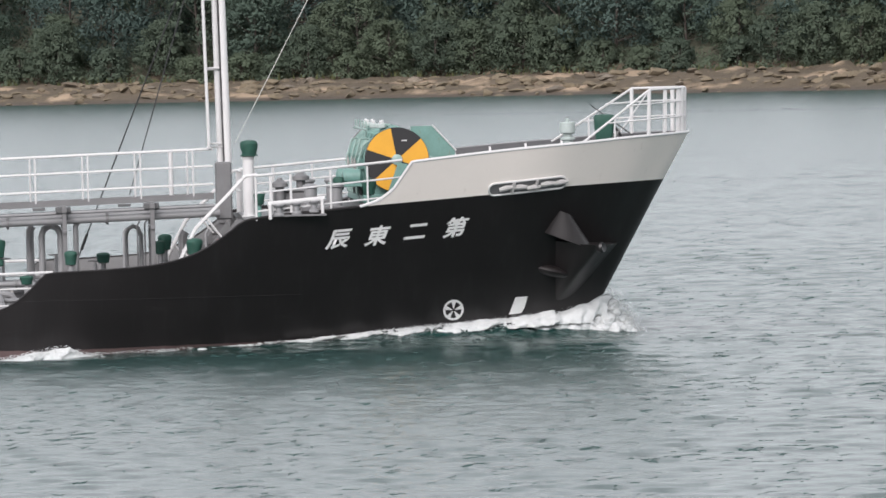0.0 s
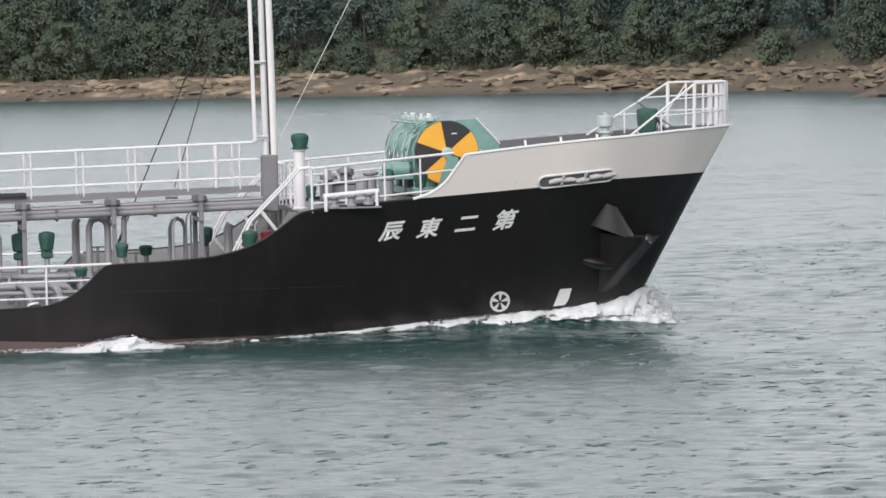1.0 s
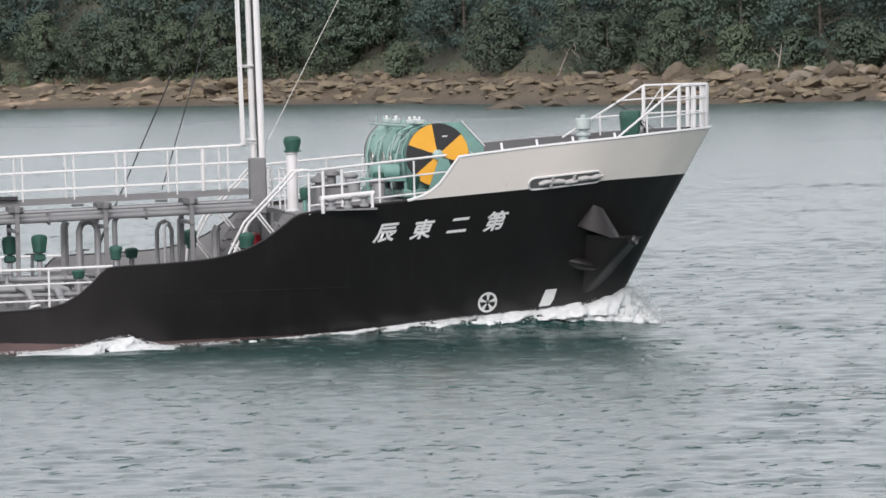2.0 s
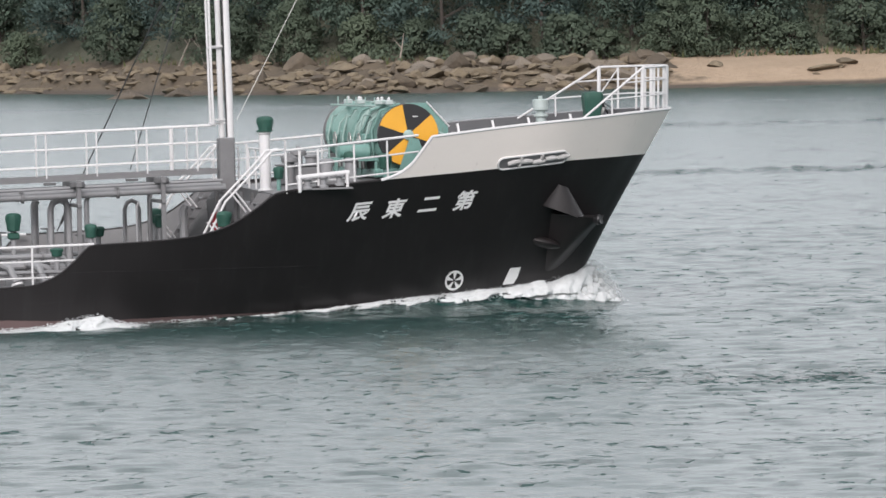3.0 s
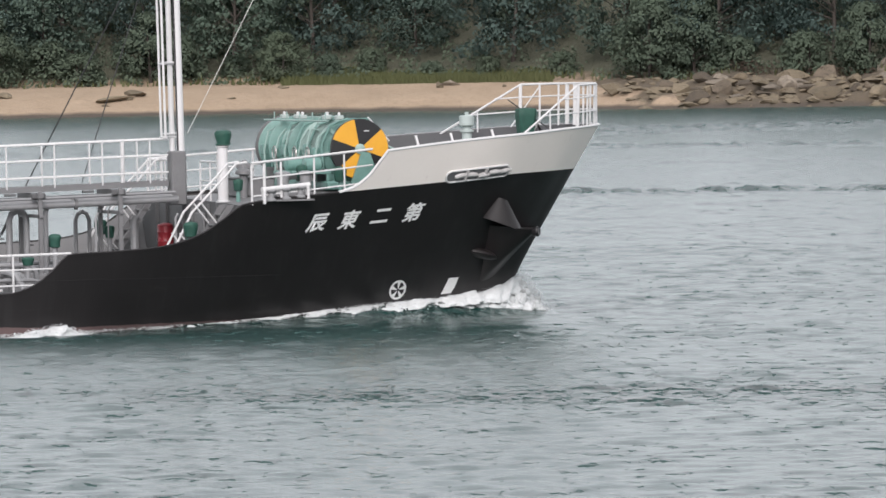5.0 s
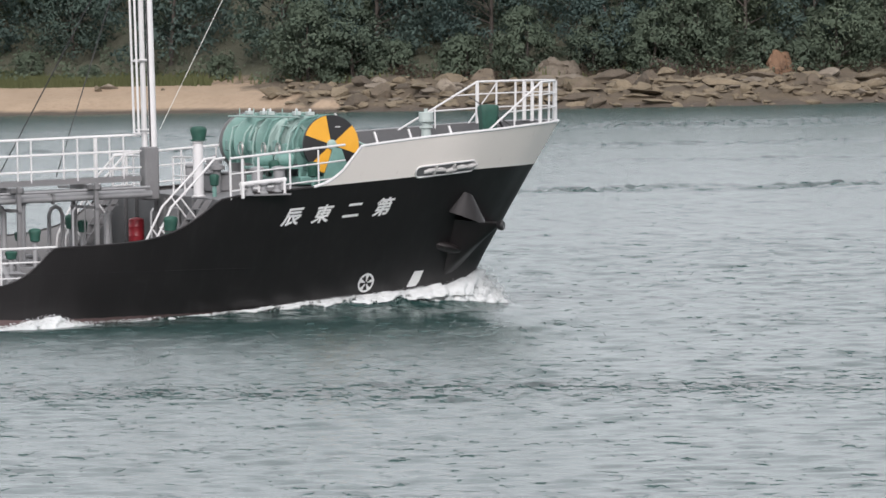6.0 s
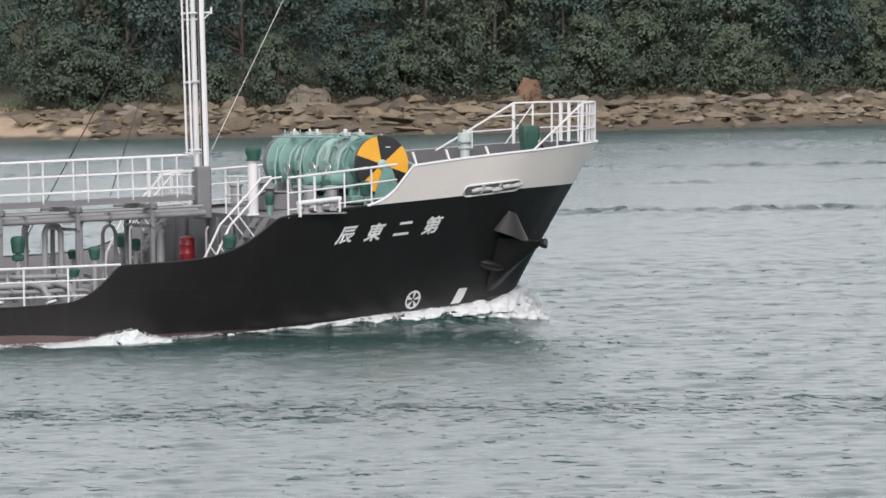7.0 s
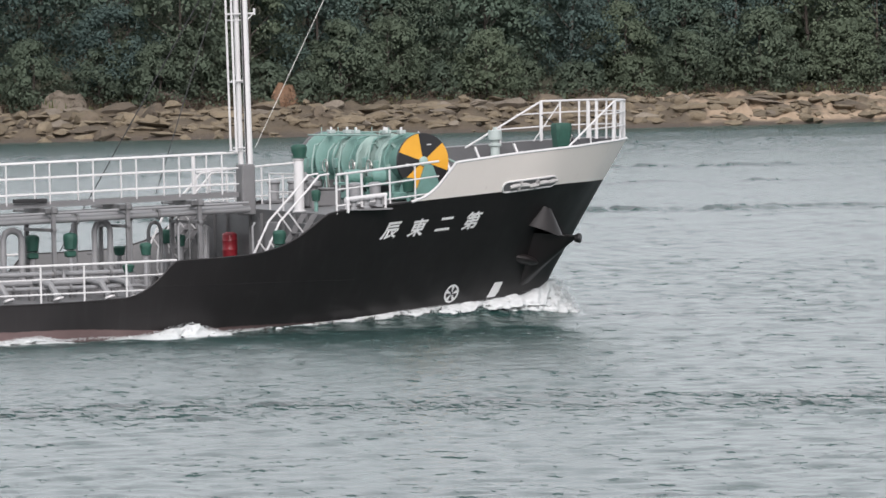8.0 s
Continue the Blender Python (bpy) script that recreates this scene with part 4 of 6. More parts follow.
def build_hull_marks():
    # mooring slot: white rim, dark recess, worn rollers
    x0, x1, zc = -4.60, -2.86, 3.27
    tilt = lambda x: zc + 0.075 * (x - (x0 + x1) / 2) + 0.02
    def loop(h, off, grow=0.0):
        pts = []
        r = h / 2
        for i in range(9):
            a = math.pi / 2 + math.pi * i / 8
            pts.append((x0 + r + math.cos(a) * (r + grow), math.sin(a) * (r + grow)))
        for i in range(9):
            a = -math.pi / 2 + math.pi * i / 8
            pts.append((x1 - r + math.cos(a) * (r + grow), math.sin(a) * (r + grow)))
        fine = []
        for i, p in enumerate(pts):
            q = pts[(i + 1) % len(pts)]
            n = 8 if abs(p[0] - q[0]) > 0.5 else 1
            fine += [(p[0] + (q[0] - p[0]) * k / n, p[1] + (q[1] - p[1]) * k / n) for k in range(n)]
        return [skin(x, tilt(x) + dz, off) for x, dz in fine]
    rim = part("mooring_slot", Geo().tube(loop(0.26, 0.02), 0.024, 6, True), WHITE, hull, "white rimmed mooring slot with worn steel rollers")
    xs = np.linspace(x0 + 0.02, x1 - 0.02, 20)
    v, f = [], []
    for x in xs:
        e = min(x - x0, x1 - x, 0.14)
        hh = 0.14 * math.sqrt(max(0.0, 1 - ((0.14 - e) / 0.14) ** 2)) + 0.002
        v += [skin(x, tilt(x) - hh, 0.012), skin(x, tilt(x) + hh, 0.012)]
    f = [(2 * i, 2 * i + 2, 2 * i + 3, 2 * i + 1) for i in range(len(xs) - 1)]
    part("recess", Geo().add(v, f), GREY, rim)
    for i in range(5):
        x = x0 + 0.24 + i * 0.31
        p = skin(x, tilt(x) - 0.02 + 0.03 * math.sin(i * 2.3), 0.02)
        q = skin(x + 0.30, tilt(x) + 0.01 + 0.03 * math.cos(i * 1.7), 0.02)
        part("roller", Geo().tube([p, (p + q) / 2 + Vector((0, -0.02, 0.01)), q], [0.05, 0.065, 0.045], 9), ROLLER, rim)
    for k in (0.3, 0.6):
        x = x0 + (x1 - x0) * k
        part("roller", Geo().tube([skin(x, tilt(x) - 0.11, 0.03), skin(x + 0.05, tilt(x) + 0.11, 0.03)], 0.04, 9), ROLLER, rim)
    # ship's name, character by character
    for ch, cx, cz in (("第", -5.31, 2.42), ("二", -6.22, 2.36), ("東", -7.07, 2.30), ("辰", -7.94, 2.25)):
        cu = bpy.data.curves.new("glyph", 'FONT')
        cu.body, cu.align_x, cu.align_y, cu.size = ch, 'CENTER', 'CENTER', 0.47
        cu.shear, cu.resolution_u, cu.offset = 0.34, 3, 0.013
        tmp = bpy.data.objects.new("glyph", cu)
        me = bpy.data.meshes.new_from_object(tmp)
        bm = bmesh.new()
        bm.from_mesh(me)
        bmesh.ops.triangulate(bm, faces=bm.faces)
        xs = [v.co.x for v in bm.verts]
        ys = [v.co.y for v in bm.verts]
        ox, oy = (min(xs) + max(xs)) / 2, (min(ys) + max(ys)) / 2
        for v in bm.verts:
            dx, dz = (v.co.x - ox) * 1.05, v.co.y - oy
            v.co = skin(cx + dx, cz + dz * 0.95 + dx * 0.06, 0.008)
        bm.to_mesh(me)
        bm.free()
        me.materials.clear()
        me.materials.append(LETTER)
        bpy.data.objects.remove(tmp)
        bpy.data.curves.remove(cu)
        ob = part("letter", me, WHITE, hull, "white painted character of the ship's name")
    # thruster mark: ring with five blades
    cx, cz, R = -5.33, 0.56, 0.235
    g = Geo()
    v, f = [], []
    n = 32
    for i in range(n):
        a = 2 * math.pi * i / n
        v += [skin(cx + math.cos(a) * R, cz + math.sin(a) * R, 0.012), skin(cx + math.cos(a) * R * 0.78, cz + math.sin(a) * R * 0.78, 0.012)]
    f = [(2 * i, 2 * ((i + 1) % n), 2 * ((i + 1) % n) + 1, 2 * i + 1) for i in range(n)]
    mk = part("thruster_mark", Geo().add(v, f), LETTER, hull, "white painted wheel mark near the waterline", smooth=0)
    for k in range(5):
        a = radians(90 + 72 * k)
        pts = []
        for rr, sp in ((0.03, -0.3), (R * 0.82, -0.26), (R * 0.82, 0.26), (0.03, 0.3)):
            pts.append(skin(cx + math.cos(a + sp) * rr, cz + math.sin(a + sp) * rr, 0.014))
        part("blade", Geo().add(pts, [(0, 1, 2, 3)]), LETTER, mk, smooth=0)
    pts = [skin(x, z, 0.012) for x, z in ((-4.06, 0.40), (-3.78, 0.42), (-3.70, 0.55), (-3.64, 0.80), (-3.92, 0.79))]
    part("bulb_mark", Geo().add(pts, [(0, 1, 2, 3, 4)]), LETTER, hull, "white painted bow mark near the waterline", smooth=0)


build_hull_marks()


def build_bolsters():
    """Anchor bolsters: a half cone flaring down the bow onto a wedge that ends in a round lip, on both sides."""
    for side in (-1, 1):
        tip = Vector((-2.06, 2.28, 1.90))
        foot = Vector((-2.95, breadth(-2.95, 0.62) - 0.04, 0.62))
        g, n, m = Geo(), 24, 12
        v = []
        for j in range(m + 1):
            t = j / m
            z = 1.92 + (0.62 - 1.92) * t
            end = tip.lerp(foot, t ** 0.92)
            xl, xr = -3.12 + 0.1 * t, min(-1.55 - 1.1 * t, stem_x(z) - 0.12)
            a, b = Vector((xl, breadth(xl, z) - 0.06, 0)), Vector((xr, breadth(xr, z) - 0.06, 0))
            c = Vector((end.x, max(end.y, breadth(min(end.x, xr), z) - 0.04), 0))
            k = c * 2 - (a + b) / 2
            for i in range(n):
                u = i / (n - 1)
                soft = a * (1 - u) ** 2 + k * 2 * u * (1 - u) + b * u * u
                hard = a.lerp(c, u * 2) if u < 0.5 else c.lerp(b, u * 2 - 1)
                p = soft.lerp(hard, 0.15 + 0.5 * (1 - t))
                v.append((p.x, side * p.y, z + 0.14 * max(0, -2.3 - p.x) * (1 - t)))
        g.add(v, [(j * n + i, j * n + i + 1, (j + 1) * n + i + 1, (j + 1) * n + i) for j in range(m) for i in range(n - 1)])
        g.add(v[:n], [tuple(range(n))])
        bo = part("anchor_bolster", g, HULL, hull, "black flared anchor bolster", 75)
        cone, n = Geo(), 26
        apex = Vector((-2.88, breadth(-2.88, 2.86) - 0.05, 2.86))
        base = Vector((-2.80, breadth(-2.80, 1.9) + 0.10, 1.9))
        v = []
        for j in range(9):
            t = (j / 8)
            for i in range(n):
                w = 2 * math.pi * i / n
                rim = base + Vector((0.64 * math.cos(w), 0.60 * math.sin(w), 0.28 * (0.5 - math.cos(w)) * 0.9))
                p = apex.lerp(rim, 0.24 + 0.76 * t ** 1.15)
                v.append((p.x, side * p.y, p.z))
        cone.add(v, [(j * n + i, j * n + (i + 1) % n, (j + 1) * n + (i + 1) % n, (j + 1) * n + i) for j in range(8) for i in range(n)] + [tuple(range(n))])
        part("hawse_cone", cone, HULL, bo)
        part("lip", Geo().lathe([(0.09, -0.12), (0.12, -0.05), (0.13, 0.0), (0.10, 0.05), (0.03, 0.03)], (tip.x + 0.0, side * (tip.y - 0.06), tip.z - 0.03), (0.75, side * 0.6, 0.05), 16), BLACK, bo)
        c = skin(-3.12, 1.36, 0.02, side)
        lens = Geo()
        v = [(c.x + 0.42 * math.sin(u) * math.cos(w), c.y + side * 0.30 * math.sin(u) * math.sin(w) + side * -0.05, c.z + 0.13 * math.cos(u) + 0.10 * math.sin(u) * math.cos(w) * -1) for u in np.linspace(0.05, 3.09, 9) for w in np.linspace(0, 2 * math.pi, 17)[:-1]]
        lens.add(v, [(i * 16 + k, i * 16 + (k + 1) % 16, (i + 1) * 16 + (k + 1) % 16, (i + 1) * 16 + k) for i in range(8) for k in range(16)])
        part("anchor", lens, HULL, bo, "black anchor crown drawn up under the bolster")


build_bolsters()


def build_deck_gear():
    """Valves, pipes and covered controls on the main deck."""
    dz = main_deck_z(-15)
    def bend_pipe(x, y, top, reach, r):
        pp = part("riser_pipe", Geo().tube([(x, y, dz), (x, y, top - 0.22), (x + 0.06, y, top - 0.07), (x + 0.2, y, top), (x + reach - 0.2, y, top), (x + reach - 0.06, y, top - 0.07), (x + reach, y, top - 0.22), (x + reach, y, dz)], r, 12), PIPE, ship, "grey arched cargo riser pipe")
        part("flange", Geo().lathe([(r + 0.06, 0), (r + 0.06, 0.05)], (x, y, dz + 0.35), n=14), GREY, pp)
        part("flange", Geo().lathe([(r + 0.06, 0), (r + 0.06, 0.05)], (x + reach, y, dz + 0.35), n=14), GREY, pp)
    bend_pipe(-14.35, 0.2, 2.62, 0.42, 0.075)
    bend_pipe(-12.45, 1.2, 2.55, 0.34, 0.05)
    bend_pipe(-16.9, 0.0, 2.45, 0.5, 0.085)
    bend_pipe(-19.2, 0.4, 2.5, 0.45, 0.08)
    for x, y, z, w, h in ((-13.75, -1.6, 1.78, 0.28, 0.32), (-11.1, -3.75, 2.0, 0.34, 0.36), (-15.35, -0.6, 1.95, 0.36, 0.42), (-15.9, 0.5, 1.9, 0.34, 0.42), (-14.75, -2.8, 1.42, 0.28, 0.2),
                          (-11.7, 0.9, 1.9, 0.24, 0.30), (-11.55, 2.2, 1.95, 0.3, 0.36), (-17.6, -0.8, 1.8, 0.36, 0.4), (-12.95, 1.9, 1.7, 0.3, 0.24), (-18.9, -1.5, 1.75, 0.3, 0.34)):
        zd = main_deck_z(x) + 0.02 if abs(y) < 3.5 else 1.55
        st = part("valve_stand", Geo().lathe([(0.13, 0), (0.13, 0.03), (0.06, 0.06), (0.06, z - zd + 0.06)], (x, y, zd), n=12), PIPE, ship, "grey valve stand under a green canvas hood")
        canvas_cover(x, y, z, w, h, st)
        if w > 0.3:
            part("yoke", Geo().box((x, y, z - 0.1), (0.26, 0.2, 0.16), None, 0.03), CANVAS, st)
    # bare valves with hand wheels
    for x, y, z in ((-14.0, 2.6, 1.9), (-13.1, 3.2, 1.72), (-15.2, 2.2, 1.85), (-16.3, -2.4, 1.55), (-17.1, -2.9, 1.4), (-17.9, 1.4, 1.9), (-18.4, -2.2, 1.5), (-19.6, -2.7, 1.45)):
        zd = main_deck_z(x) + 0.02
        vs = part("valve", Geo().lathe([(0.13, 0), (0.13, 0.05), (0.07, 0.08), (0.11, 0.2), (0.11, 0.34), (0.05, 0.42), (0.035, z - zd)], (x, y, zd), n=12), PIPE, ship, "grey globe valve with a hand wheel")
        part("hand_wheel", Geo().tube([(x + 0.16 * math.cos(a), y + 0.16 * math.sin(a), z) for a in np.linspace(0, 2 * math.pi, 13)[:-1]], 0.016, 6, True), DARKGREY, vs)
        part("spokes", Geo().tube([(x - 0.16, y, z), (x + 0.16, y, z)], 0.012, 5), DARKGREY, vs)
    # low fore-and-aft pipes with saddles and bent ends
    for y, z, r, e in ((-3.9, 1.12, 0.05, -14.7), (-3.4, 1.25, 0.075, -15.0), (-2.9, 1.18, 0.075, -15.2), (-2.2, 1.42, 0.06, -14.4), (1.6, 1.2, 0.08, -12.6), (2.6, 1.3, 0.06, -12.2)):
        pp = part("deck_pipe", Geo().tube([(-31, y, z - 0.05), (-22, y, z), (e - 0.25, y, z), (e - 0.1, y, z - 0.04), (e, y, z - 0.18), (e + 0.03, y, 0.8)], r, 10), PIPE, ship, "grey pipe running along the main deck")
        for x in np.arange(e - 1.1, -21, -1.5):
            part("saddle", Geo().box((x, y, (z + 0.78) / 2 - 0.02), (0.12, 0.16, max(z - 0.78 - r, 0.05)), None, 0.01), GREY, pp)
            part("flange", Geo().lathe([(r + 0.045, 0), (r + 0.045, 0.05)], (x + 0.5, y, z), (1, 0, 0), 12), GREY, pp)
    # short branch hoses with pale ends beside the rail
    for x in (-15.6, -16.25, -17.6, -18.9):
        br = part("branch_pipe", Geo().tube([(x, -2.9, 1.15), (x + 0.1, -3.6, 1.3), (x + 0.22, -4.1, 1.22), (x + 0.32, -4.3, 0.92)], 0.08, 10), PIPE, ship, "pale grey branch pipe with a drooping end")
        part("blank_flange", Geo().lathe([(0.14, 0), (0.14, 0.05)], (x + 0.33, -4.31, 0.9), (0.2, -0.3, -1), 12), WHITE, br)
    # small uprights, hose hooks and conduits under the catwalk
    for x, y, a, b, r in ((-12.55, -0.9, 0.8, 2.55, 0.03), (-12.25, -0.9, 0.8, 2.7, 0.018), (-12.05, 0.3, 0.8, 2.7, 0.018), (-14.6, 0.9, 0.8, 2.6, 0.09), (-13.6, -0.3, 0.8, 2.7, 0.06), (-10.75, -1.4, 0.8, 2.5, 0.03), (-11.2, 0.5, 0.8, 2.4, 0.10)):
        part("conduit", Geo().tube([(x, y, a), (x, y, b - 0.1), (x + 0.06, y, b)], r, 8), PIPE if r > 0.02 else DARKGREY, ship, "grey upright conduit")
    # red hydrant barrel by the stair
    rb = part("red_drum", Geo().lathe([(0.17, 0), (0.19, 0.03), (0.19, 0.2), (0.2, 0.22), (0.19, 0.24), (0.19, 0.42), (0.2, 0.44), (0.19, 0.46), (0.19, 0.6), (0.16, 0.63), (0.06, 0.66)], (-10.26, 1.1, 1.56), n=18), RED, ship, "red painted steel drum on a stand")
    part("stand", Geo().box((-10.26, 1.1, 1.24), (0.42, 0.42, 0.64), None, 0.02), GREY, rb)
    # centre tank trunk and hose box
    tr = part("tank_trunk", Geo().box((-22.5, 0.1, 0.98), (18.0, 2.6, 0.36), None, 0.04), GREY, ship, "low grey tank trunk along the main deck")
    for x in (-15.2, -17.6, -20.0):
        hd = part("tank_hatch", Geo().lathe([(0.42, 0), (0.42, 0.35), (0.47, 0.36), (0.47, 0.42), (0.2, 0.48)], (x, -1.7, main_deck_z(x) + 0.08), n=22), GREY, ship, "round grey tank hatch")
        for a in range(6):
            part("dog", Geo().box((x + 0.46 * math.cos(a), -1.7 + 0.46 * math.sin(a), main_deck_z(x) + 0.45), (0.06, 0.06, 0.1)), STEEL, hd)


build_deck_gear()


# ---- sea ----
# wind-roughened bands on the water: a point on each, its slope in plan, half width, first x, strength
BANDS = ((11.5, -36.0, -0.55, 4.5, 6.0, 1.0), (49.0, 124.0, -0.47, 5.0, 44.0, 0.75), (121.0, 203.0, -0.60, 7.0, 70.0, 0.75), (85.0, 330.0, -1.10, 9.0, 20.0, 0.5),
         (146.0, 263.0, 0.0, 13.0, 110.0, 0.9), (110.0, 160.0, -0.55, 4.0, 92.0, 0.45), (230.0, 303.0, -0.1, 10.0, 180.0, 0.7))


def chop_field(x, y, bands):
    """How far the wind has roughened the water, 0 to 1."""
    r = np.random.RandomState(9)
    torn = np.zeros_like(x)
    for i in range(10):
        lx, ly = r.uniform(3, 14), r.uniform(4, 12)
        torn += np.sin(2 * math.pi * (x / lx * r.choice([-1, 1]) + y / ly) + r.uniform(0, 6.28))
    torn = np.clip(0.85 + 0.13 * torn, 0.35, 1.4)
    c = np.zeros_like(x)
    for x0, y0, slope, half, first, strength in bands:
        d = (y - y0 - slope * (x - x0)) / half
        c += strength * np.exp(-d * d) / (1 + np.exp(-(x - first) / 3.0))
    return np.clip(c * torn, 0, 1.2)


def wave_field(x, y, chop):
    """Short wind ripples: many small sine trains, stronger in patches and in the bands."""
    r = np.random.RandomState(4)
    z = np.zeros_like(x)
    for i in range(40):
        lam = 0.55 * 1.027 ** i * r.uniform(0.9, 1.1)
        a = radians(254) + r.uniform(-0.8, 0.8)
        k = 2 * math.pi / lam
        z += 0.0022 * lam * np.sin(k * (x * math.cos(a) + y * math.sin(a)) + r.uniform(0, 6.28))
    gust = np.zeros_like(x)
    for i in range(16):
        lx, ly = r.uniform(7, 40), r.uniform(5, 22)
        gust += np.sin(2 * math.pi * (x / lx * r.choice([-1, 1]) * 0.6 + y / ly) + r.uniform(0, 6.28))
    gust = 1 / (1 + np.exp(-0.9 * (gust - 0.5)))
    return z * (1.25 + 0.5 * gust + 0.7 * chop)


def far_waves(x, y):
    """The longer chop of the bands that lie farther off."""
    r = np.random.RandomState(21)
    u = x * math.cos(radians(68)) + y * math.sin(radians(68))
    v = x * math.sin(radians(68)) - y * math.cos(radians(68))
    n = np.zeros_like(x)
    for i in range(26):
        n += np.sin(2 * math.pi * (u / r.uniform(2.1, 3.6) + v * r.normal(0, 0.5)) + r.uniform(0, 6.28))
    return 0.27 * np.clip(n / 3.6 - 0.1, 0, 0.9)


def build_water():
    """One sheet out to the horizon, finely rippled over the fairway."""
    cx, cy = -31.0, -173.0
    ang = np.radians(np.concatenate([np.arange(-180, -2, 6.0), np.arange(-2, 31, 0.062), np.arange(32, 179, 6.0)]))
    rad = np.concatenate([[1.0, 40, 80, 100], np.arange(104, 235, 0.25), 235 * 1.0022 ** np.arange(1, 440), [700, 900, 1300, 2000, 3200, 4700]])
    A, R = np.meshgrid(ang, rad, indexing="ij")
    X, Y = cx + R * np.sin(A), cy + R * np.cos(A)
    fade = np.clip((R - 100) / 12, 0, 1) * np.clip((660 - R) / 60, 0, 1) * np.clip((np.degrees(A) + 2) / 1.5, 0, 1) * np.clip((31 - np.degrees(A)) / 1.5, 0, 1)
    chop, far_chop = chop_field(X, Y, BANDS[:1]), chop_field(X, Y, BANDS[1:])
    Z = (wave_field(X, Y, chop) + far_waves(X, Y) * far_chop) * fade
    na, nr = X.shape
    idx = np.arange(na * nr).reshape(na, nr)
    nxt = np.roll(idx, -1, axis=0)
    quads = np.stack([idx[:, :-1], idx[:, 1:], nxt[:, 1:], nxt[:, :-1]], axis=-1).reshape(-1, 4)
    me = bpy.data.meshes.new("water")
    me.from_pydata(np.stack([X, Y, Z], -1).reshape(-1, 3).tolist(), [], quads[:, ::-1].tolist() + [tuple(int(i) for i in idx[::-1, 0])])
    me.polygons.foreach_set("use_smooth", [True] * len(me.polygons))
    me.attributes.new("chop", 'FLOAT', 'POINT').data.foreach_set("value", np.maximum(chop, 0.5 * far_chop).reshape(-1).astype(np.float32))
    me.materials.append(WATER)
    ob = new("water", me)
    ob.location = (0, 0, WATER_Z)
    return tagged(ob, "calm grey-green sea with small ripples", "water", kind="structure")


build_water()

rng = random.Random(11)


def hull_wl(x, z=0.15):
    return breadth(min(x, stem_x(z) - 0.02), z)


def build_bow_wave():
    """The water the bow pushes up: a low ridge that falls off aft and outboard, both sides."""
    g = Geo()
    crest = curve([-32, -20, -16, -12, -9, -6, -4, -2.6, -1.6, -0.6, 0.2], [0.0, 0.0, -0.02, 0.06, 0.16, 0.31, 0.44, 0.46, 0.18, 0.0, 0.0])
    xs = np.arange(-31, -0.9, 0.12)
    ks = [0, 0.04, 0.1, 0.2, 0.35, 0.55, 0.78, 1.0]
    for side in (-1, 1):
        v = []
        for x in xs:
            y0 = hull_wl(x, 0.1) - 0.15 if x < -2.3 else 0.0
            wide = 1.0 + 0.16 * (-x if x < 0 else 0)
            for k in ks:
                h = crest(x) * (1 - k) ** 1.6 * (1 + 0.35 * noise.noise(Vector((x * 0.9, k * 4 + side * 7, 0)))) + 0.035 * noise.noise(Vector((x * 1.6, k * 9, 4 + side))) * (1 - k)
                v.append((x, side * (y0 + k * wide), WATER_Z + h - 0.03 * k + 0.012))
        n = len(ks)
        g.add(v, [(i * n + k, (i + 1) * n + k, (i + 1) * n + k + 1, i * n + k + 1) for i in range(len(xs) - 1) for k in range(n - 1)])
    ob = new("bow_wave", g.mesh("bow_wave", WASH, 60))
    return tagged(ob, "dark green bow wave running along the black hull", "wave", kind="stuff")


def blob(g, p, r, squash=0.7):
    """A small torn fleck of foam."""
    a = [(1, 0, 0), (-1, 0, 0), (0, 1, 0), (0, -1, 0), (0, 0, 1), (0, 0, -1)]
    j = [rng.uniform(0.5, 1.5) for _ in a]
    tw = rng.uniform(0, 3)
    c, s = math.cos(tw), math.sin(tw)
    v = [(p[0] + (x * c - y * s) * r * q * 1.7, p[1] + (x * s + y * c) * r * q, p[2] + z * r * q * squash) for (x, y, z), q in zip(a, j)]
    g.add(v, [(0, 2, 4), (2, 1, 4), (1, 3, 4), (3, 0, 4), (2, 0, 5), (1, 2, 5), (3, 1, 5), (0, 3, 5)])


lift = curve([-32, -16, -12, -9, -6.5, -4.1, -2.6, -1.7, -1.0], [0.0, -0.02, 0.04, 0.15, 0.31, 0.48, 0.60, 0.55, 0.15])


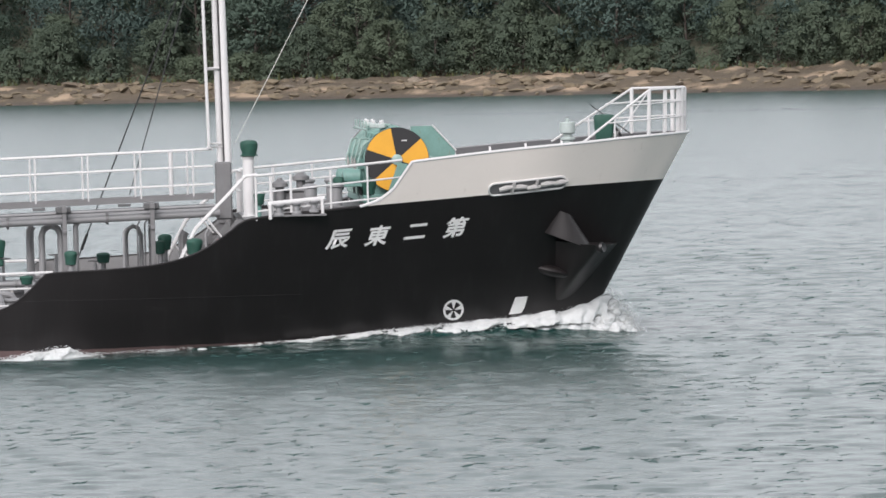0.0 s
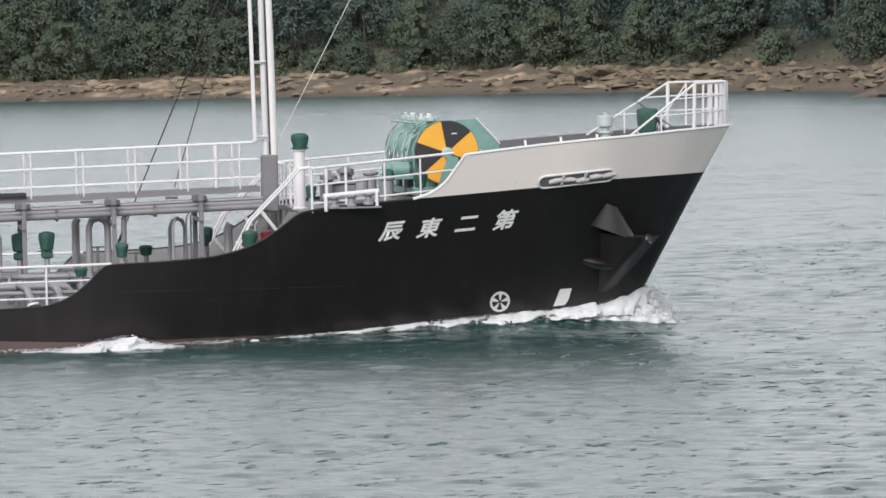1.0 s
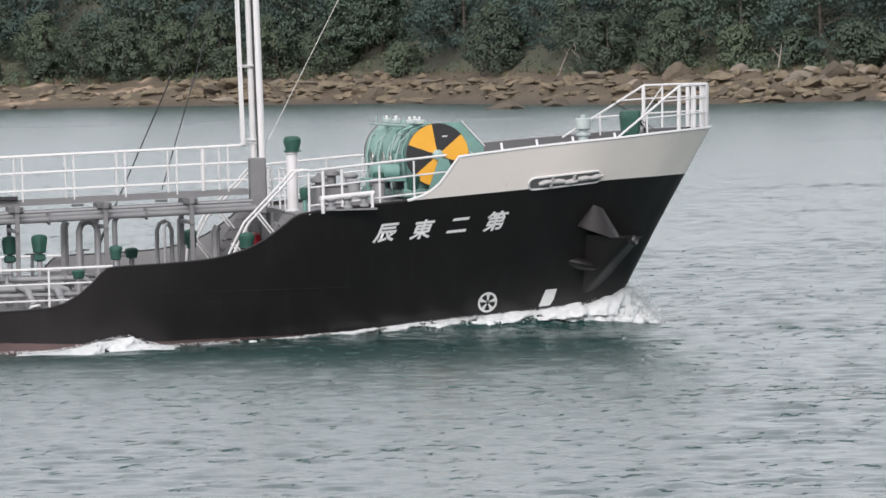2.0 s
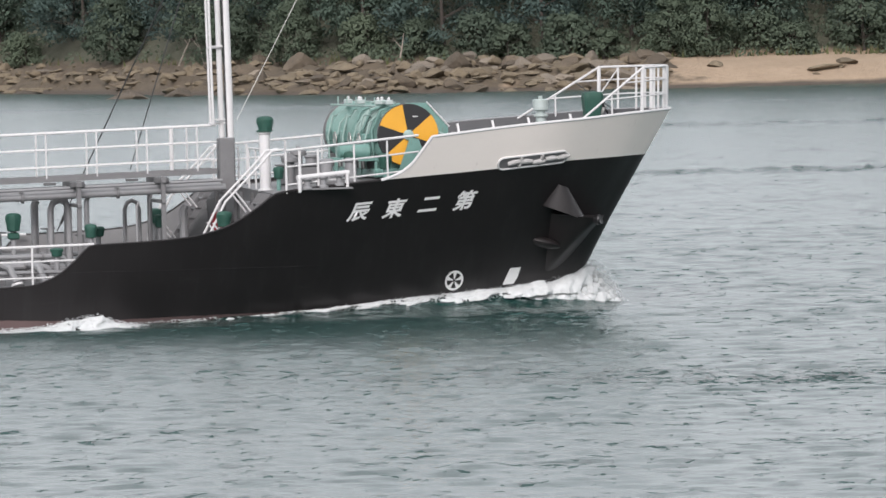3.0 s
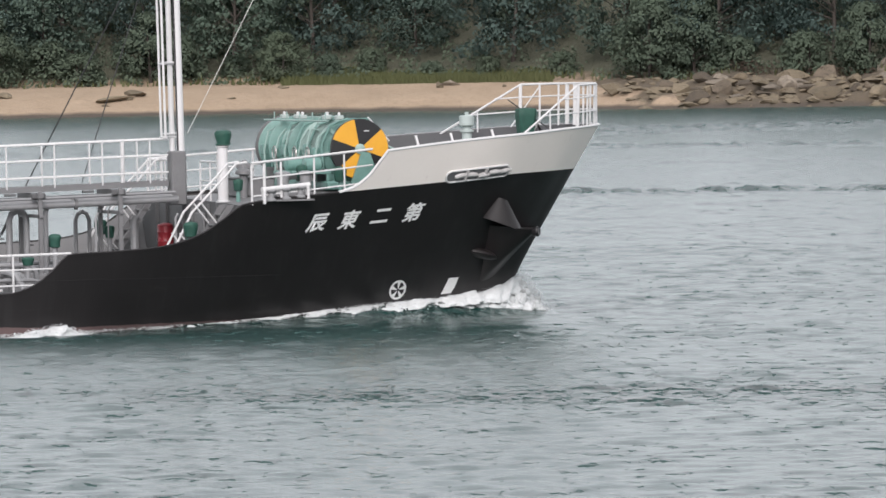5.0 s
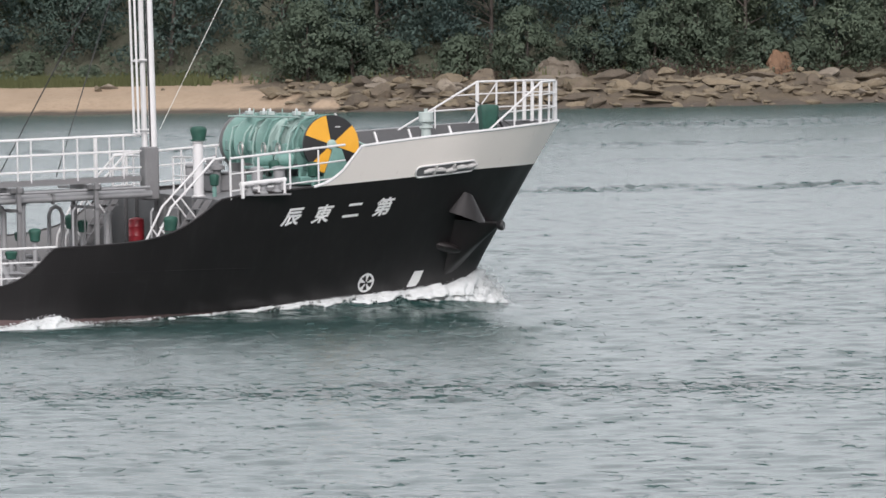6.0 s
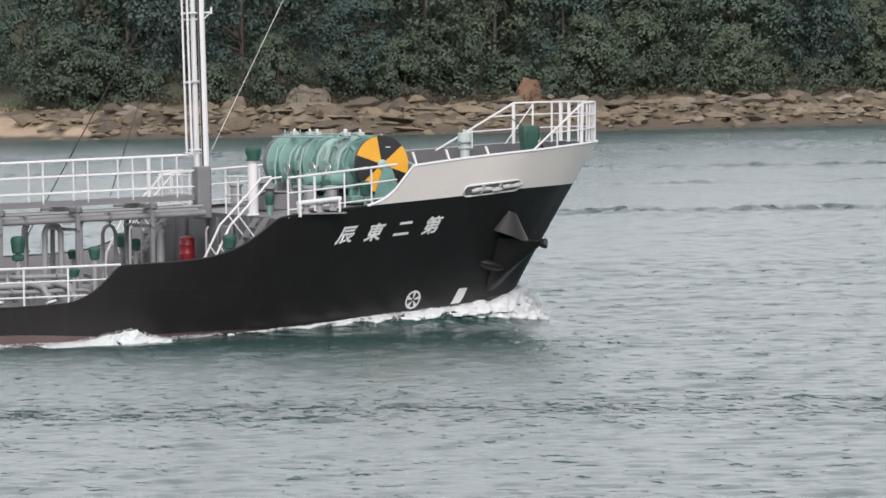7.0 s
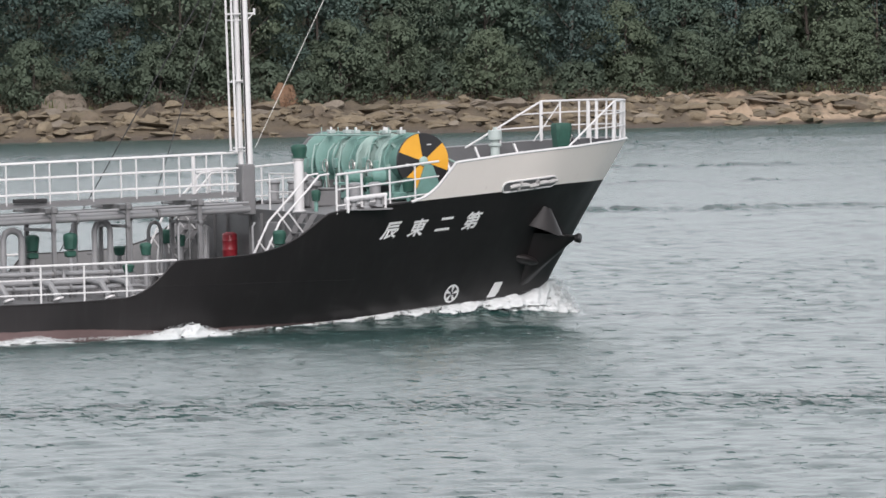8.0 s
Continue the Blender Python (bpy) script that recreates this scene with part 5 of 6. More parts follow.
def foam_sheet(side, x0, x1, rise, wide, phase, step=0.04, m=13, tear=lambda x: 0.0):
    """A torn sheet of white water that leaves the hull, stands up and falls back outboard."""
    g = Geo()
    xs = np.arange(x0, x1, step)
    v, keep = [], []
    for x in xs:
        y0 = (hull_wl(x, 0.25) if x < -2.2 else hull_wl(-2.2, 0.25) * max(0.0, (-1.0 - x) / 1.2)) - 0.06
        for j in range(m):
            k = j / (m - 1)
            q = noise.fractal(Vector((x * 1.7, k * 1.8, phase)), 0.9, 2.1, 5)
            w = noise.fractal(Vector((x * 5.0, k * 5.0, phase + 9)), 0.8, 2.2, 3)
            z = WATER_Z + lift(x) * (1 - 0.45 * k) + rise(x) * (0.35 + 0.65 * math.sin(math.pi * min(1, 0.25 + k * 0.75))) * (0.9 + 0.32 * q) * (1 - k ** 3) + 0.025 * w - 0.035 * k
            v.append((x + 0.12 * q - 0.2 * k, side * (y0 + wide(x) * k * (1 + 0.45 * q)), z))
            keep.append(q + 0.35 * w > -0.55 + 0.8 * k * k + tear(x) - 0.7 * min(1, rise(x) / 0.25) * (1 - k))
    f = [(i * m + j, (i + 1) * m + j, (i + 1) * m + j + 1, i * m + j + 1) for i in range(len(xs) - 1) for j in range(m - 1) if keep[i * m + j] and keep[(i + 1) * m + j + 1]]
    return g.add(v, f)


def build_foam():
    made = []
    rise = curve([-14, -11, -9, -7, -5, -3.4, -2.3, -1.7, -1.2], [0.02, 0.03, 0.04, 0.05, 0.06, 0.12, 0.32, 0.40, 0.10])
    wide = curve([-14, -9, -6, -3, -1.6, -1.0], [0.25, 0.3, 0.38, 0.5, 0.55, 0.3])
    tear = curve([-14, -9, -7, -5, -3.5], [0.42, 0.28, 0.12, -0.1, -0.3])
    plume = curve([-4.5, -3.4, -2.7, -2.1, -1.75, -1.4, -1.15], [0.32, 0.50, 0.68, 0.86, 0.84, 0.50, 0.12])
    for side in (-1, 1):
        g = foam_sheet(side, -13.5, -1.62, rise, wide, 3.0, tear=tear)
        for _ in range(5200):
            x = -10.5 + 9.3 * rng.random() ** 0.45
            y0 = hull_wl(x, 0.25) if x < -2.2 else hull_wl(-2.2, 0.25) * max(0.0, (-1.0 - x) / 1.2)
            k = abs(rng.gauss(0, 0.38))
            z = WATER_Z + (lift(x) + rise(x) * rng.uniform(0.4, 1.3)) * max(0.05, 1 - k * 0.9)
            blob(g, (x + rng.gauss(0, 0.06), side * (y0 + k * wide(x)), z), rng.uniform(0.004, 0.012))
        # the splash at the stem: overlapping soft lumps under a fine spray
        for n in range(210):
            x = rng.triangular(-4.4, -1.2, -1.75)
            y0 = hull_wl(x, 0.25) if x < -2.2 else hull_wl(-2.2, 0.25) * max(0.0, (-1.0 - x) / 1.2)
            k = rng.random() ** 1.6
            r = rng.uniform(0.06, 0.15)
            top = plume(x) * (1 - 0.7 * k) - r
            c = Vector((x, side * (y0 + 0.02 + 0.62 * k * wide(x)), WATER_Z + max(0.02, top * rng.uniform(0.35, 1.0))))
            v = []
            for j in range(9):
                for i in range(14):
                    u, w = math.pi * (j + 0.02) / 8.04, 2 * math.pi * i / 14
                    d = Vector((math.sin(u) * math.cos(w), math.sin(u) * math.sin(w), math.cos(u)))
                    q = 1 + 0.35 * noise.noise(d * 1.6 + Vector((n, 0, 0))) + 0.25 * noise.noise(d * 4 + Vector((0, n, 0)))
                    v.append(c + Vector((d.x * 1.25, d.y, d.z)) * r * q)
            g.add(v, [(j * 14 + i, j * 14 + (i + 1) % 14, (j + 1) * 14 + (i + 1) % 14, (j + 1) * 14 + i) for j in range(8) for i in range(14)])
        for _ in range(1300):
            x = rng.triangular(-3.6, -0.95, -1.6)
            y0 = hull_wl(x, 0.25) if x < -2.2 else hull_wl(-2.2, 0.25) * max(0.0, (-1.0 - x) / 1.2)
            k = abs(rng.gauss(0, 0.4))
            z = WATER_Z + max(plume(x), 0.05) * max(0.05, 1 - 0.7 * k) * rng.uniform(0.5, 1.04)
            blob(g, (x + rng.gauss(0, 0.05), side * (y0 + 0.6 * k * wide(x)), z), rng.uniform(0.003, 0.010), 1.0)
        ob = new("bow_foam", g.mesh("bow_foam", FOAM, 80))
        made.append(tagged(ob, "white broken water thrown up by the bow", "foam", kind="stuff"))
    # thin torn line along the waterline
    for side in (-1, 1):
        g = Geo()
        for _ in range(1900):
            x = rng.uniform(-31, -9.0)
            gap = noise.noise(Vector((x * 0.55, side * 3.0, 1.5)))
            if gap < 0.02:
                continue
            y = hull_wl(x, 0.0) + 0.03 + abs(rng.gauss(0, 1)) * (0.08 + 0.5 * max(0, gap))
            blob(g, (x, side * y, WATER_Z + 0.02 + 0.05 * rng.random() + max(0, lift(x)) * 0.6), rng.uniform(0.006, 0.02), 0.5)
        ob = new("hull_foam", g.mesh("hull_foam", FOAM, 80))
        made.append(tagged(ob, "thin broken line of foam along the waterline", "foam", kind="stuff"))
    # the second wave breaks in separate low curls beside the hull
    for i, (x0, ln, h) in enumerate(((-13.0, 3.6, 0.27), (-17.4, 2.6, 0.12), (-20.4, 2.6, 0.14))):
        hump = lambda x, x0=x0, ln=ln, h=h: max(0.01, h * math.exp(-((x - x0 + ln * 0.34) / (ln * (0.18 if x > x0 - ln * 0.34 else 0.32))) ** 2))
        g = foam_sheet(-1, x0 - ln, x0, hump, lambda x: 0.9, 5.0 + i, tear=lambda x: -0.6)
        for _ in range(700):
            x = x0 - ln * rng.random()
            y = hull_wl(x, 0.0) + 0.1 + rng.random() * 0.6
            blob(g, (x, -y, WATER_Z + 0.02 + hump(x) * rng.uniform(0.4, 1.1)), rng.uniform(0.005, 0.016))
        ob = new("breaking_crest", g.mesh("breaking_crest", FOAM, 80))
        made.append(tagged(ob, "white breaking crest beside the hull", "foam", "breaking crests", kind="stuff"))
    return made


bow_wave = build_bow_wave()
foam_things = build_foam()


# ---- far shore ----
shore_y = curve([-400, -150, -60, -9, 12, 31, 51, 68, 80, 88, 96, 103, 122, 140, 156, 166, 177, 190, 211, 245, 300, 420, 700],
                [710, 622, 580, 554.5, 541.5, 530.5, 511.5, 494, 472, 425, 404, 399, 391, 388, 378, 362, 353.5, 346.5, 345.5, 345, 342, 334, 320])


def shore_height(x, s):
    """Ground height s metres inland of the waterline."""
    beach = 0.5 + 0.5 * math.tanh((x - 60) / 25)
    top = 1.75 + 0.55 * beach
    z = -0.6 + (top + 0.6) * (1 - math.exp(-max(s + 2.5, 0) / 7.0)) if s > -2.5 else -0.6 + 0.2 * (s + 2.5)
    if s > 15:
        z += (min(s, 42) - 15) * 0.36
    bump = noise.fractal(Vector((x * 0.22, s * 0.30, 0)), 0.8, 2.1, 5)
    sand = 1.0 if 118 < x < 162 else 0.0
    craggy = abs(noise.noise(Vector((x * 0.5, s * 0.6, 7)))) + 0.5 * abs(noise.noise(Vector((x * 1.1, s * 1.3, 3))))
    rock = 0.0 if sand or s > 14 else (1.1 if x > 62 else 0.45)
    return z + (bump * (0.12 if sand and s < 13 else 0.36) + rock * (craggy - 0.33)) * min(1, max(0, (s + 4) / 6))


def build_shore():
    xs = np.concatenate([np.arange(-380, -60, 8.0), np.arange(-60, 290, 0.7), np.arange(290, 640, 8.0)])
    ss = np.concatenate([np.arange(-12, -3, 3.0), np.arange(-3, 16, 0.7), np.arange(16, 130, 6.0)])
    v = [(x + 0.25 * s, shore_y(x) + s, shore_height(x, s) if s < 60 else shore_height(x, 60)) for x in xs for s in ss]
    n = len(ss)
    f = [(i * n + k, (i + 1) * n + k, (i + 1) * n + k + 1, i * n + k + 1) for i in range(len(xs) - 1) for k in range(n - 1)]
    ob = new("ground", Geo().add(v, f).mesh("ground", SHORE, 60))
    return tagged(ob, "sandy and rocky shore rising to a wooded bank", "shore", kind="structure")


build_shore()


def on_shore(x, s):
    return Vector((x + 0.25 * s, shore_y(x) + s, shore_height(x, s)))


def rock_mesh(seed, flat, mat, cuts=3):
    bm = bmesh.new()
    bmesh.ops.create_icosphere(bm, subdivisions=cuts, radius=1.0)
    for vtx in bm.verts:
        p = vtx.co.normalized()
        d = 1 + 0.30 * noise.noise(p * 1.1 + Vector((seed * 7, 0, 0))) + 0.16 * noise.noise(p * 2.6 + Vector((0, seed * 5, 0)))
        q = p * d
        # broken facets
        for a in range(9):
            nrm = Vector((math.sin(seed * 3 + a * 2.1), math.cos(seed * 5 + a * 1.7), math.sin(seed + a * 3.3) * 0.9)).normalized()
            over = q.dot(nrm) - (0.58 + 0.12 * math.sin(a * 5 + seed))
            if over > 0:
                q -= nrm * over * 0.92
        q *= 1 + 0.05 * noise.noise(p * 7)
        vtx.co = Vector((q.x, q.y, q.z * flat))
    me = bpy.data.meshes.new("rock")
    bm.to_mesh(me)
    bm.free()
    me.polygons.foreach_set("use_smooth", [True] * len(me.polygons))
    me.set_sharp_from_angle(angle=radians(24))
    me.materials.append(mat)
    return me


ROCKS = [rock_mesh(i, 0.45 + 0.12 * (i % 4), (ROCK, ROCK, ROCKPALE, ROCKDARK, ROCK, ROCKPALE, ROCK, ROCKDARK)[i % 8]) for i in range(12)]


PEBBLES = [rock_mesh(20 + i, 0.55, ROCK, 2) for i in range(8)]


def put_rock(x, s, size, kind=None, label="weathered brown granite boulder on the shore", name="rock", sink=0.35, stretch=(1, 1, 1), yaw=None):
    me = ROCKS[kind if kind is not None else rng.randrange(len(ROCKS))]
    ob = new(name, me)
    p = on_shore(x, s)
    ob.matrix_world = Matrix.LocRotScale(p + Vector((0, 0, size * stretch[2] * sink * 0.4)), Euler((rng.uniform(-0.18, 0.18), rng.uniform(-0.14, 0.14), rng.uniform(0, 6.28) if yaw is None else yaw)), Vector(stretch) * size)
    return tagged(ob, label, "rock", "shore rocks")


def small_rock(g, x, s, size, st):
    me = PEBBLES[rng.randrange(len(PEBBLES))]
    m = Matrix.LocRotScale(on_shore(x, s) + Vector((0, 0, size * 0.1)), Euler((0, 0, rng.uniform(0, 6.28))), Vector(st) * size)
    g.add([m @ v.co for v in me.vertices], [tuple(p.vertices) for p in me.polygons])


def build_rocks():
    pebbles = Geo()
    # dense boulders on the two points, few on the sand
    for x0, x1, count, lo, hi in ((-30, 62, 60, 0.3, 0.8), (62, 90, 60, 0.4, 1.0), (90, 118, 140, 0.4, 1.15), (118, 163, 10, 0.3, 0.7), (163, 182, 60, 0.4, 1.2), (182, 290, 150, 0.35, 1.1)):
        for _ in range(count):
            x = rng.uniform(x0, x1)
            s = rng.triangular(-2.0, 13, 3)
            size = lo + (hi - lo) * rng.random() ** 2.2
            st = (rng.uniform(0.8, 1.7), rng.uniform(0.8, 1.2), rng.uniform(0.8, 1.35))
            low = s < 0.0
            if x > 226 and rng.random() < 0.6:
                continue
            if size < lo + (hi - lo) * 0.16 or s < -1.2:
                small_rock(pebbles, x, s, size, st)
                continue
            put_rock(x, s, size, rng.choice((3, 7, 11)) if low else None, "wet dark rock at the water's edge" if low else "weathered brown granite boulder on the shore", stretch=st)
    # low bedded ledges, long side along the shore
    for x0, x1, count, lo, hi in ((-30, 62, 30, 0.4, 0.9), (62, 118, 70, 0.45, 1.0), (163, 182, 36, 0.45, 1.0), (182, 275, 158, 0.5, 1.2)):
        for _ in range(count):
            x, s = rng.uniform(x0, x1), rng.triangular(-1.5, 12.5, 4)
            if x > 226 and rng.random() < 0.55:
                continue
            put_rock(x, s, rng.uniform(lo, hi), None, "low flat ledge of bedded brown rock", "rock_ledge", 0.1, (rng.uniform(1.2, 2.2), rng.uniform(0.8, 1.2), rng.uniform(0.45, 0.8)), rng.uniform(-0.45, 0.25))
    for x, s, size, k, st in ((96.5, 10, 1.5, 2, (1.1, 1, 1.0)), (101.5, 9, 1.5, 5, (1.5, 1, 0.8)), (109, 9.5, 1.9, 5, (1.6, 1, 1.0)), (112.5, 10, 1.4, 2, (0.8, 0.8, 1.3)), (69.5, 5, 2.1, 0, (1.4, 1, 0.9)), (58.5, 7, 1.0, 4, (1.1, 1, 1)),
                              (129.5, 3, 1.5, 0, (2.4, 1, 0.55)), (131.5, 5, 1.3, 6, (2.2, 1, 0.5)), (117, 8, 1.6, 4, (1.6, 1, 0.7)), (162.5, 2.5, 1.5, 6, (1.4, 1, 0.8)), (171, 4, 1.7, 0, (1.8, 1, 0.7)),
                              (200, 9, 1.6, 5, (1.3, 1, 1.0)), (203, 7, 1.8, 0, (1.6, 1, 0.8)), (209, 8, 1.2, 2, (1.1, 1, 0.9)), (172.5, 10, 0.9, 5, (0.9, 0.9, 1.2)), (230, 10, 1.2, 2, (1.0, 1, 1.1))):
        put_rock(x, s, size * 0.66, k, "large rounded pale boulder standing above the beach", "boulder", 0.7, st)
    for x, y, sx in ((79.7, 410, 2.2), (85.3, 419, 1.9), (71, 500, 1.6), (60, 505, 1.4)):
        ob = new("rock", ROCKS[3])
        ob.matrix_world = Matrix.LocRotScale((x, y, WATER_Z + 0.02), Euler((0, 0, 1.2 * sx)), Vector((sx, sx * 0.8, 0.8)))
        tagged(ob, "low dark rock awash off the beach", "rock", "shore rocks")
    for _ in range(3000):
        x = rng.choice((rng.uniform(-30, 118), rng.uniform(66, 118), rng.uniform(163, 285), rng.uniform(163, 285)))
        small_rock(pebbles, x, rng.triangular(-2.2, 13, 2), 0.15 + 0.65 * rng.random() ** 2, (rng.uniform(0.9, 2.0), 1, rng.uniform(0.7, 1.2)))
    tagged(new("small_rocks", pebbles.mesh("small_rocks", ROCK, 38)), "scattered small brown rocks and stones along the shore", "rocks", kind="stuff")
    # bare clay scars in the bank
    for x, s, w, h, mat, what in ((197.3, 13.0, 1.3, 1.22, CLAY, "bare orange clay scar"), (215.8, 13.3, 0.7, 0.7, CLAY, "bare orange clay scar"), (181.0, 12.6, 2.3, 1.05, ROCKPALE, "weathered tan rock face"), (188.0, 13.3, 2.2, 0.95, EARTH, "low purple-brown earth bank")):
        g = Geo()
        n, m = 14, 8
        v = []
        base = on_shore(x, s)
        for i in range(n):
            for j in range(m):
                a, b = i / (n - 1) * 2 - 1, j / (m - 1)
                q = noise.fractal(Vector((x + a * 2, b * 3, s)), 0.7, 2, 4)
                v.append(base + Vector((a * w * (1 - 0.2 * b) + 0.25 * q, b * 1.0 + 0.5 * q + 0.3 * a * a, -0.4 + b * (h * 2.0) * (1 - 0.35 * a ** 4 + 0.14 * q))))
        g.add(v, [(i * m + j, (i + 1) * m + j, (i + 1) * m + j + 1, i * m + j + 1) for i in range(n - 1) for j in range(m - 1)])
        tagged(new("clay_bank", g.mesh("clay_bank", mat, 50)), what + " at the foot of the wood", "bank", kind="structure")


build_rocks()


def crown_mesh(seed, height, wide, mat, count=90):
    r = random.Random(seed)
    v, f, soft = [], [], []
    clumps = []
    for i in range(count):
        k = r.random() ** 0.9
        z = height * (0.06 + 0.90 * k)
        rad = wide * (math.sin(math.pi * min(1, 0.22 + 0.74 * k)) ** 0.7) * r.uniform(0.5, 1.0)
        a = r.uniform(0, 6.283)
        clumps.append((Vector((math.cos(a) * rad, math.sin(a) * rad, z)), r.uniform(0.5, 1.15) * (0.45 + 0.13 * wide)))
    for c, cr in clumps:
        for _ in range(70):
            d = Vector((r.gauss(0, 1), r.gauss(0, 1), r.gauss(0, 0.8))).normalized()
            p = c + Vector((d.x * cr, d.y * cr, d.z * cr * 0.85)) * r.uniform(0.6, 1.25)
            s = r.uniform(0.10, 0.20)
            nrm = (d + Vector((r.gauss(0, 0.5), r.gauss(0, 0.5), r.gauss(0.4, 0.4)))).normalized()
            u = nrm.orthogonal().normalized()
            w = nrm.cross(u)
            t = r.uniform(0, 3.14)
            u, w = u * math.cos(t) + w * math.sin(t), w * math.cos(t) - u * math.sin(t)
            k = len(v)
            v += [p - u * s, p - w * s * 0.6 + nrm * 0.03, p + u * s, p + w * s * 0.6 + nrm * 0.03]
            f.append((k, k + 1, k + 2, k + 3))
            # the leaves of a clump turn with its outer surface
            if nrm.dot(d) < 0:
                f[-1] = (k + 3, k + 2, k + 1, k)
            out = (d * 0.3 + nrm * 0.25 + Vector((c.x, c.y, c.z - height * 0.45)).normalized() * 0.7 + Vector((0, 0, 0.45))).normalized()
            soft += [out] * 4
    me = bpy.data.meshes.new("crown")
    me.from_pydata(v, [], f)
    me.polygons.foreach_set("use_smooth", [True] * len(me.polygons))
    me.normals_split_custom_set_from_vertices(soft)
    me.materials.append(mat)
    return me, clumps


def trunk_geo(seed, height, clumps):
    r = random.Random(seed + 50)
    g = Geo()
    lean = Vector((r.uniform(-0.4, 0.4), r.uniform(-0.3, 0.3), 0))
    path = [Vector((0, 0, -0.4)), Vector((0, 0, height * 0.15)) + lean * 0.3, Vector((0, 0, height * 0.5)) + lean, Vector((0, 0, height * 0.86)) + lean * 1.2]
    g.tube(path, [0.22, 0.17, 0.11, 0.03], 8)
    for c, cr in clumps[:9]:
        a = Vector((0, 0, c.z * 0.6)) + lean * 0.6
        g.tube([a, (a + c) / 2 + Vector((0, 0, 0.1)), c], [0.06, 0.04, 0.015], 5)
    return g


TREES = []
for i in range(8):
    h = (8.0, 10.0, 9.2, 6.4, 9.0, 11.0, 9.6, 3.2)[i]
    w = (4.2, 4.8, 4.4, 3.4, 5.0, 5.0, 4.4, 2.3)[i]
    mat = LEAF[(0, 1, 0, 2, 1, 0, 2, 2)[i]]
    cm, clumps = crown_mesh(100 + i, h, w, mat, 40 if h < 5 else 90)
    TREES.append((cm, trunk_geo(i, h, clumps).mesh("trunk", BARK, 60), h))


def put_tree(x, s, k, scale, label):
    cm, tm, h = TREES[k]
    p = on_shore(x, s)
    root = thing("tree", label, "tree", "shore wood", Matrix.LocRotScale(p, Euler((0, 0, rng.uniform(0, 6.28))), Vector((scale, scale, scale * rng.uniform(0.9, 1.12)))))
    part("trunk", tm, BARK, root)
    part("crown", cm, None, root)


def build_trees():
    for i in range(12):
        put_tree(63 + 2.7 * i + rng.uniform(-1, 1), rng.uniform(17, 25), rng.choice((1, 2, 4, 5)), rng.uniform(0.7, 0.95), "dense green tree on the slope above the shore")
    names = {0: "dense dark green broadleaf tree on the bank", 1: "blue-green evergreen tree on the bank", 2: "olive green tree on the bank"}
    kind = (0, 1, 0, 2, 1, 0, 2, 2)
    for row, (s, step, ks, sc) in enumerate(((15.0, 3.6, (7, 7, 3), 0.85), (19.0, 5.6, (0, 1, 3, 4, 6), 0.9), (24.5, 6.2, (1, 2, 4, 5, 6), 1.05), (32, 8.0, (2, 5, 6), 1.3))):
        x = -48.0
        while x < 270:
            k = rng.choice(ks)
            ss = s + rng.uniform(-1.2, 1.8)
            put_tree(x + rng.uniform(-1, 1), ss, k, sc * rng.uniform(0.85, 1.2) * (0.6 if row == 0 and 138 < x < 162 else 1.0), names[kind[k]])
            x += step * rng.uniform(0.8, 1.3)


build_trees()


def build_undergrowth():
    """Leafy scrub that closes the foot of the wood."""
    v, f = [], []
    for _ in range(2300):
        x, s = rng.uniform(-45, 268), 13 + 17 * rng.random() ** 1.4
        c = on_shore(x, s)
        r = rng.uniform(0.4, 1.1)
        if (abs(x - 197.3) < 1.6 or abs(x - 181) < 2.6) and s < 16:
            continue
        for _ in range(22):
            d = Vector((rng.gauss(0, 1), rng.gauss(0, 1), abs(rng.gauss(0, 1)))).normalized()
            p = c + Vector((d.x * r, d.y * r, d.z * r * 1.2 + 0.1))
            n = (d + Vector((rng.gauss(0, 0.5), rng.gauss(0, 0.5), rng.gauss(0.3, 0.4)))).normalized()
            u = n.orthogonal().normalized()
            w = n.cross(u)
            q = rng.uniform(0.10, 0.2)
            k = len(v)
            v += [p - u * q, p - w * q * 0.7, p + u * q, p + w * q * 0.7]
            f.append((k, k + 1, k + 2, k + 3))
    me = bpy.data.meshes.new("undergrowth")
    me.from_pydata(v, [], f)
    me.materials.append(LEAF[2])
    tagged(new("undergrowth", me), "dense green scrub at the foot of the wood", "scrub", kind="stuff")


build_undergrowth()


def build_dry_scrub():
    """Bare brown twigs and dead leaves along the foot of the bank."""
    v, f = [], []
    for _ in range(520):
        x, s = rng.uniform(168, 272), rng.uniform(11.5, 15.0)
        c = on_shore(x, s)
        r = rng.uniform(0.4, 1.0)
        for _ in range(26):
            d = Vector((rng.gauss(0, 0.8), rng.gauss(0, 0.6), abs(rng.gauss(0.5, 1)))).normalized()
            p = c + d * r * rng.uniform(0.3, 1.2)
            u = Vector((rng.gauss(0, 1), rng.gauss(0, 1), rng.gauss(0, 1))).normalized()
            w = u.orthogonal().normalized()
            q = rng.uniform(0.07, 0.16)
            k = len(v)
            v += [p - u * q, p - w * q * 0.5, p + u * q, p + w * q * 0.5]
            f.append((k, k + 1, k + 2, k + 3))
    me = bpy.data.meshes.new("dry_scrub")
    me.from_pydata(v, [], f)
    me.materials.append(DRYLEAF)
    tagged(new("dry_scrub", me), "dry brown scrub along the foot of the wooded bank", "scrub", kind="stuff")


build_dry_scrub()


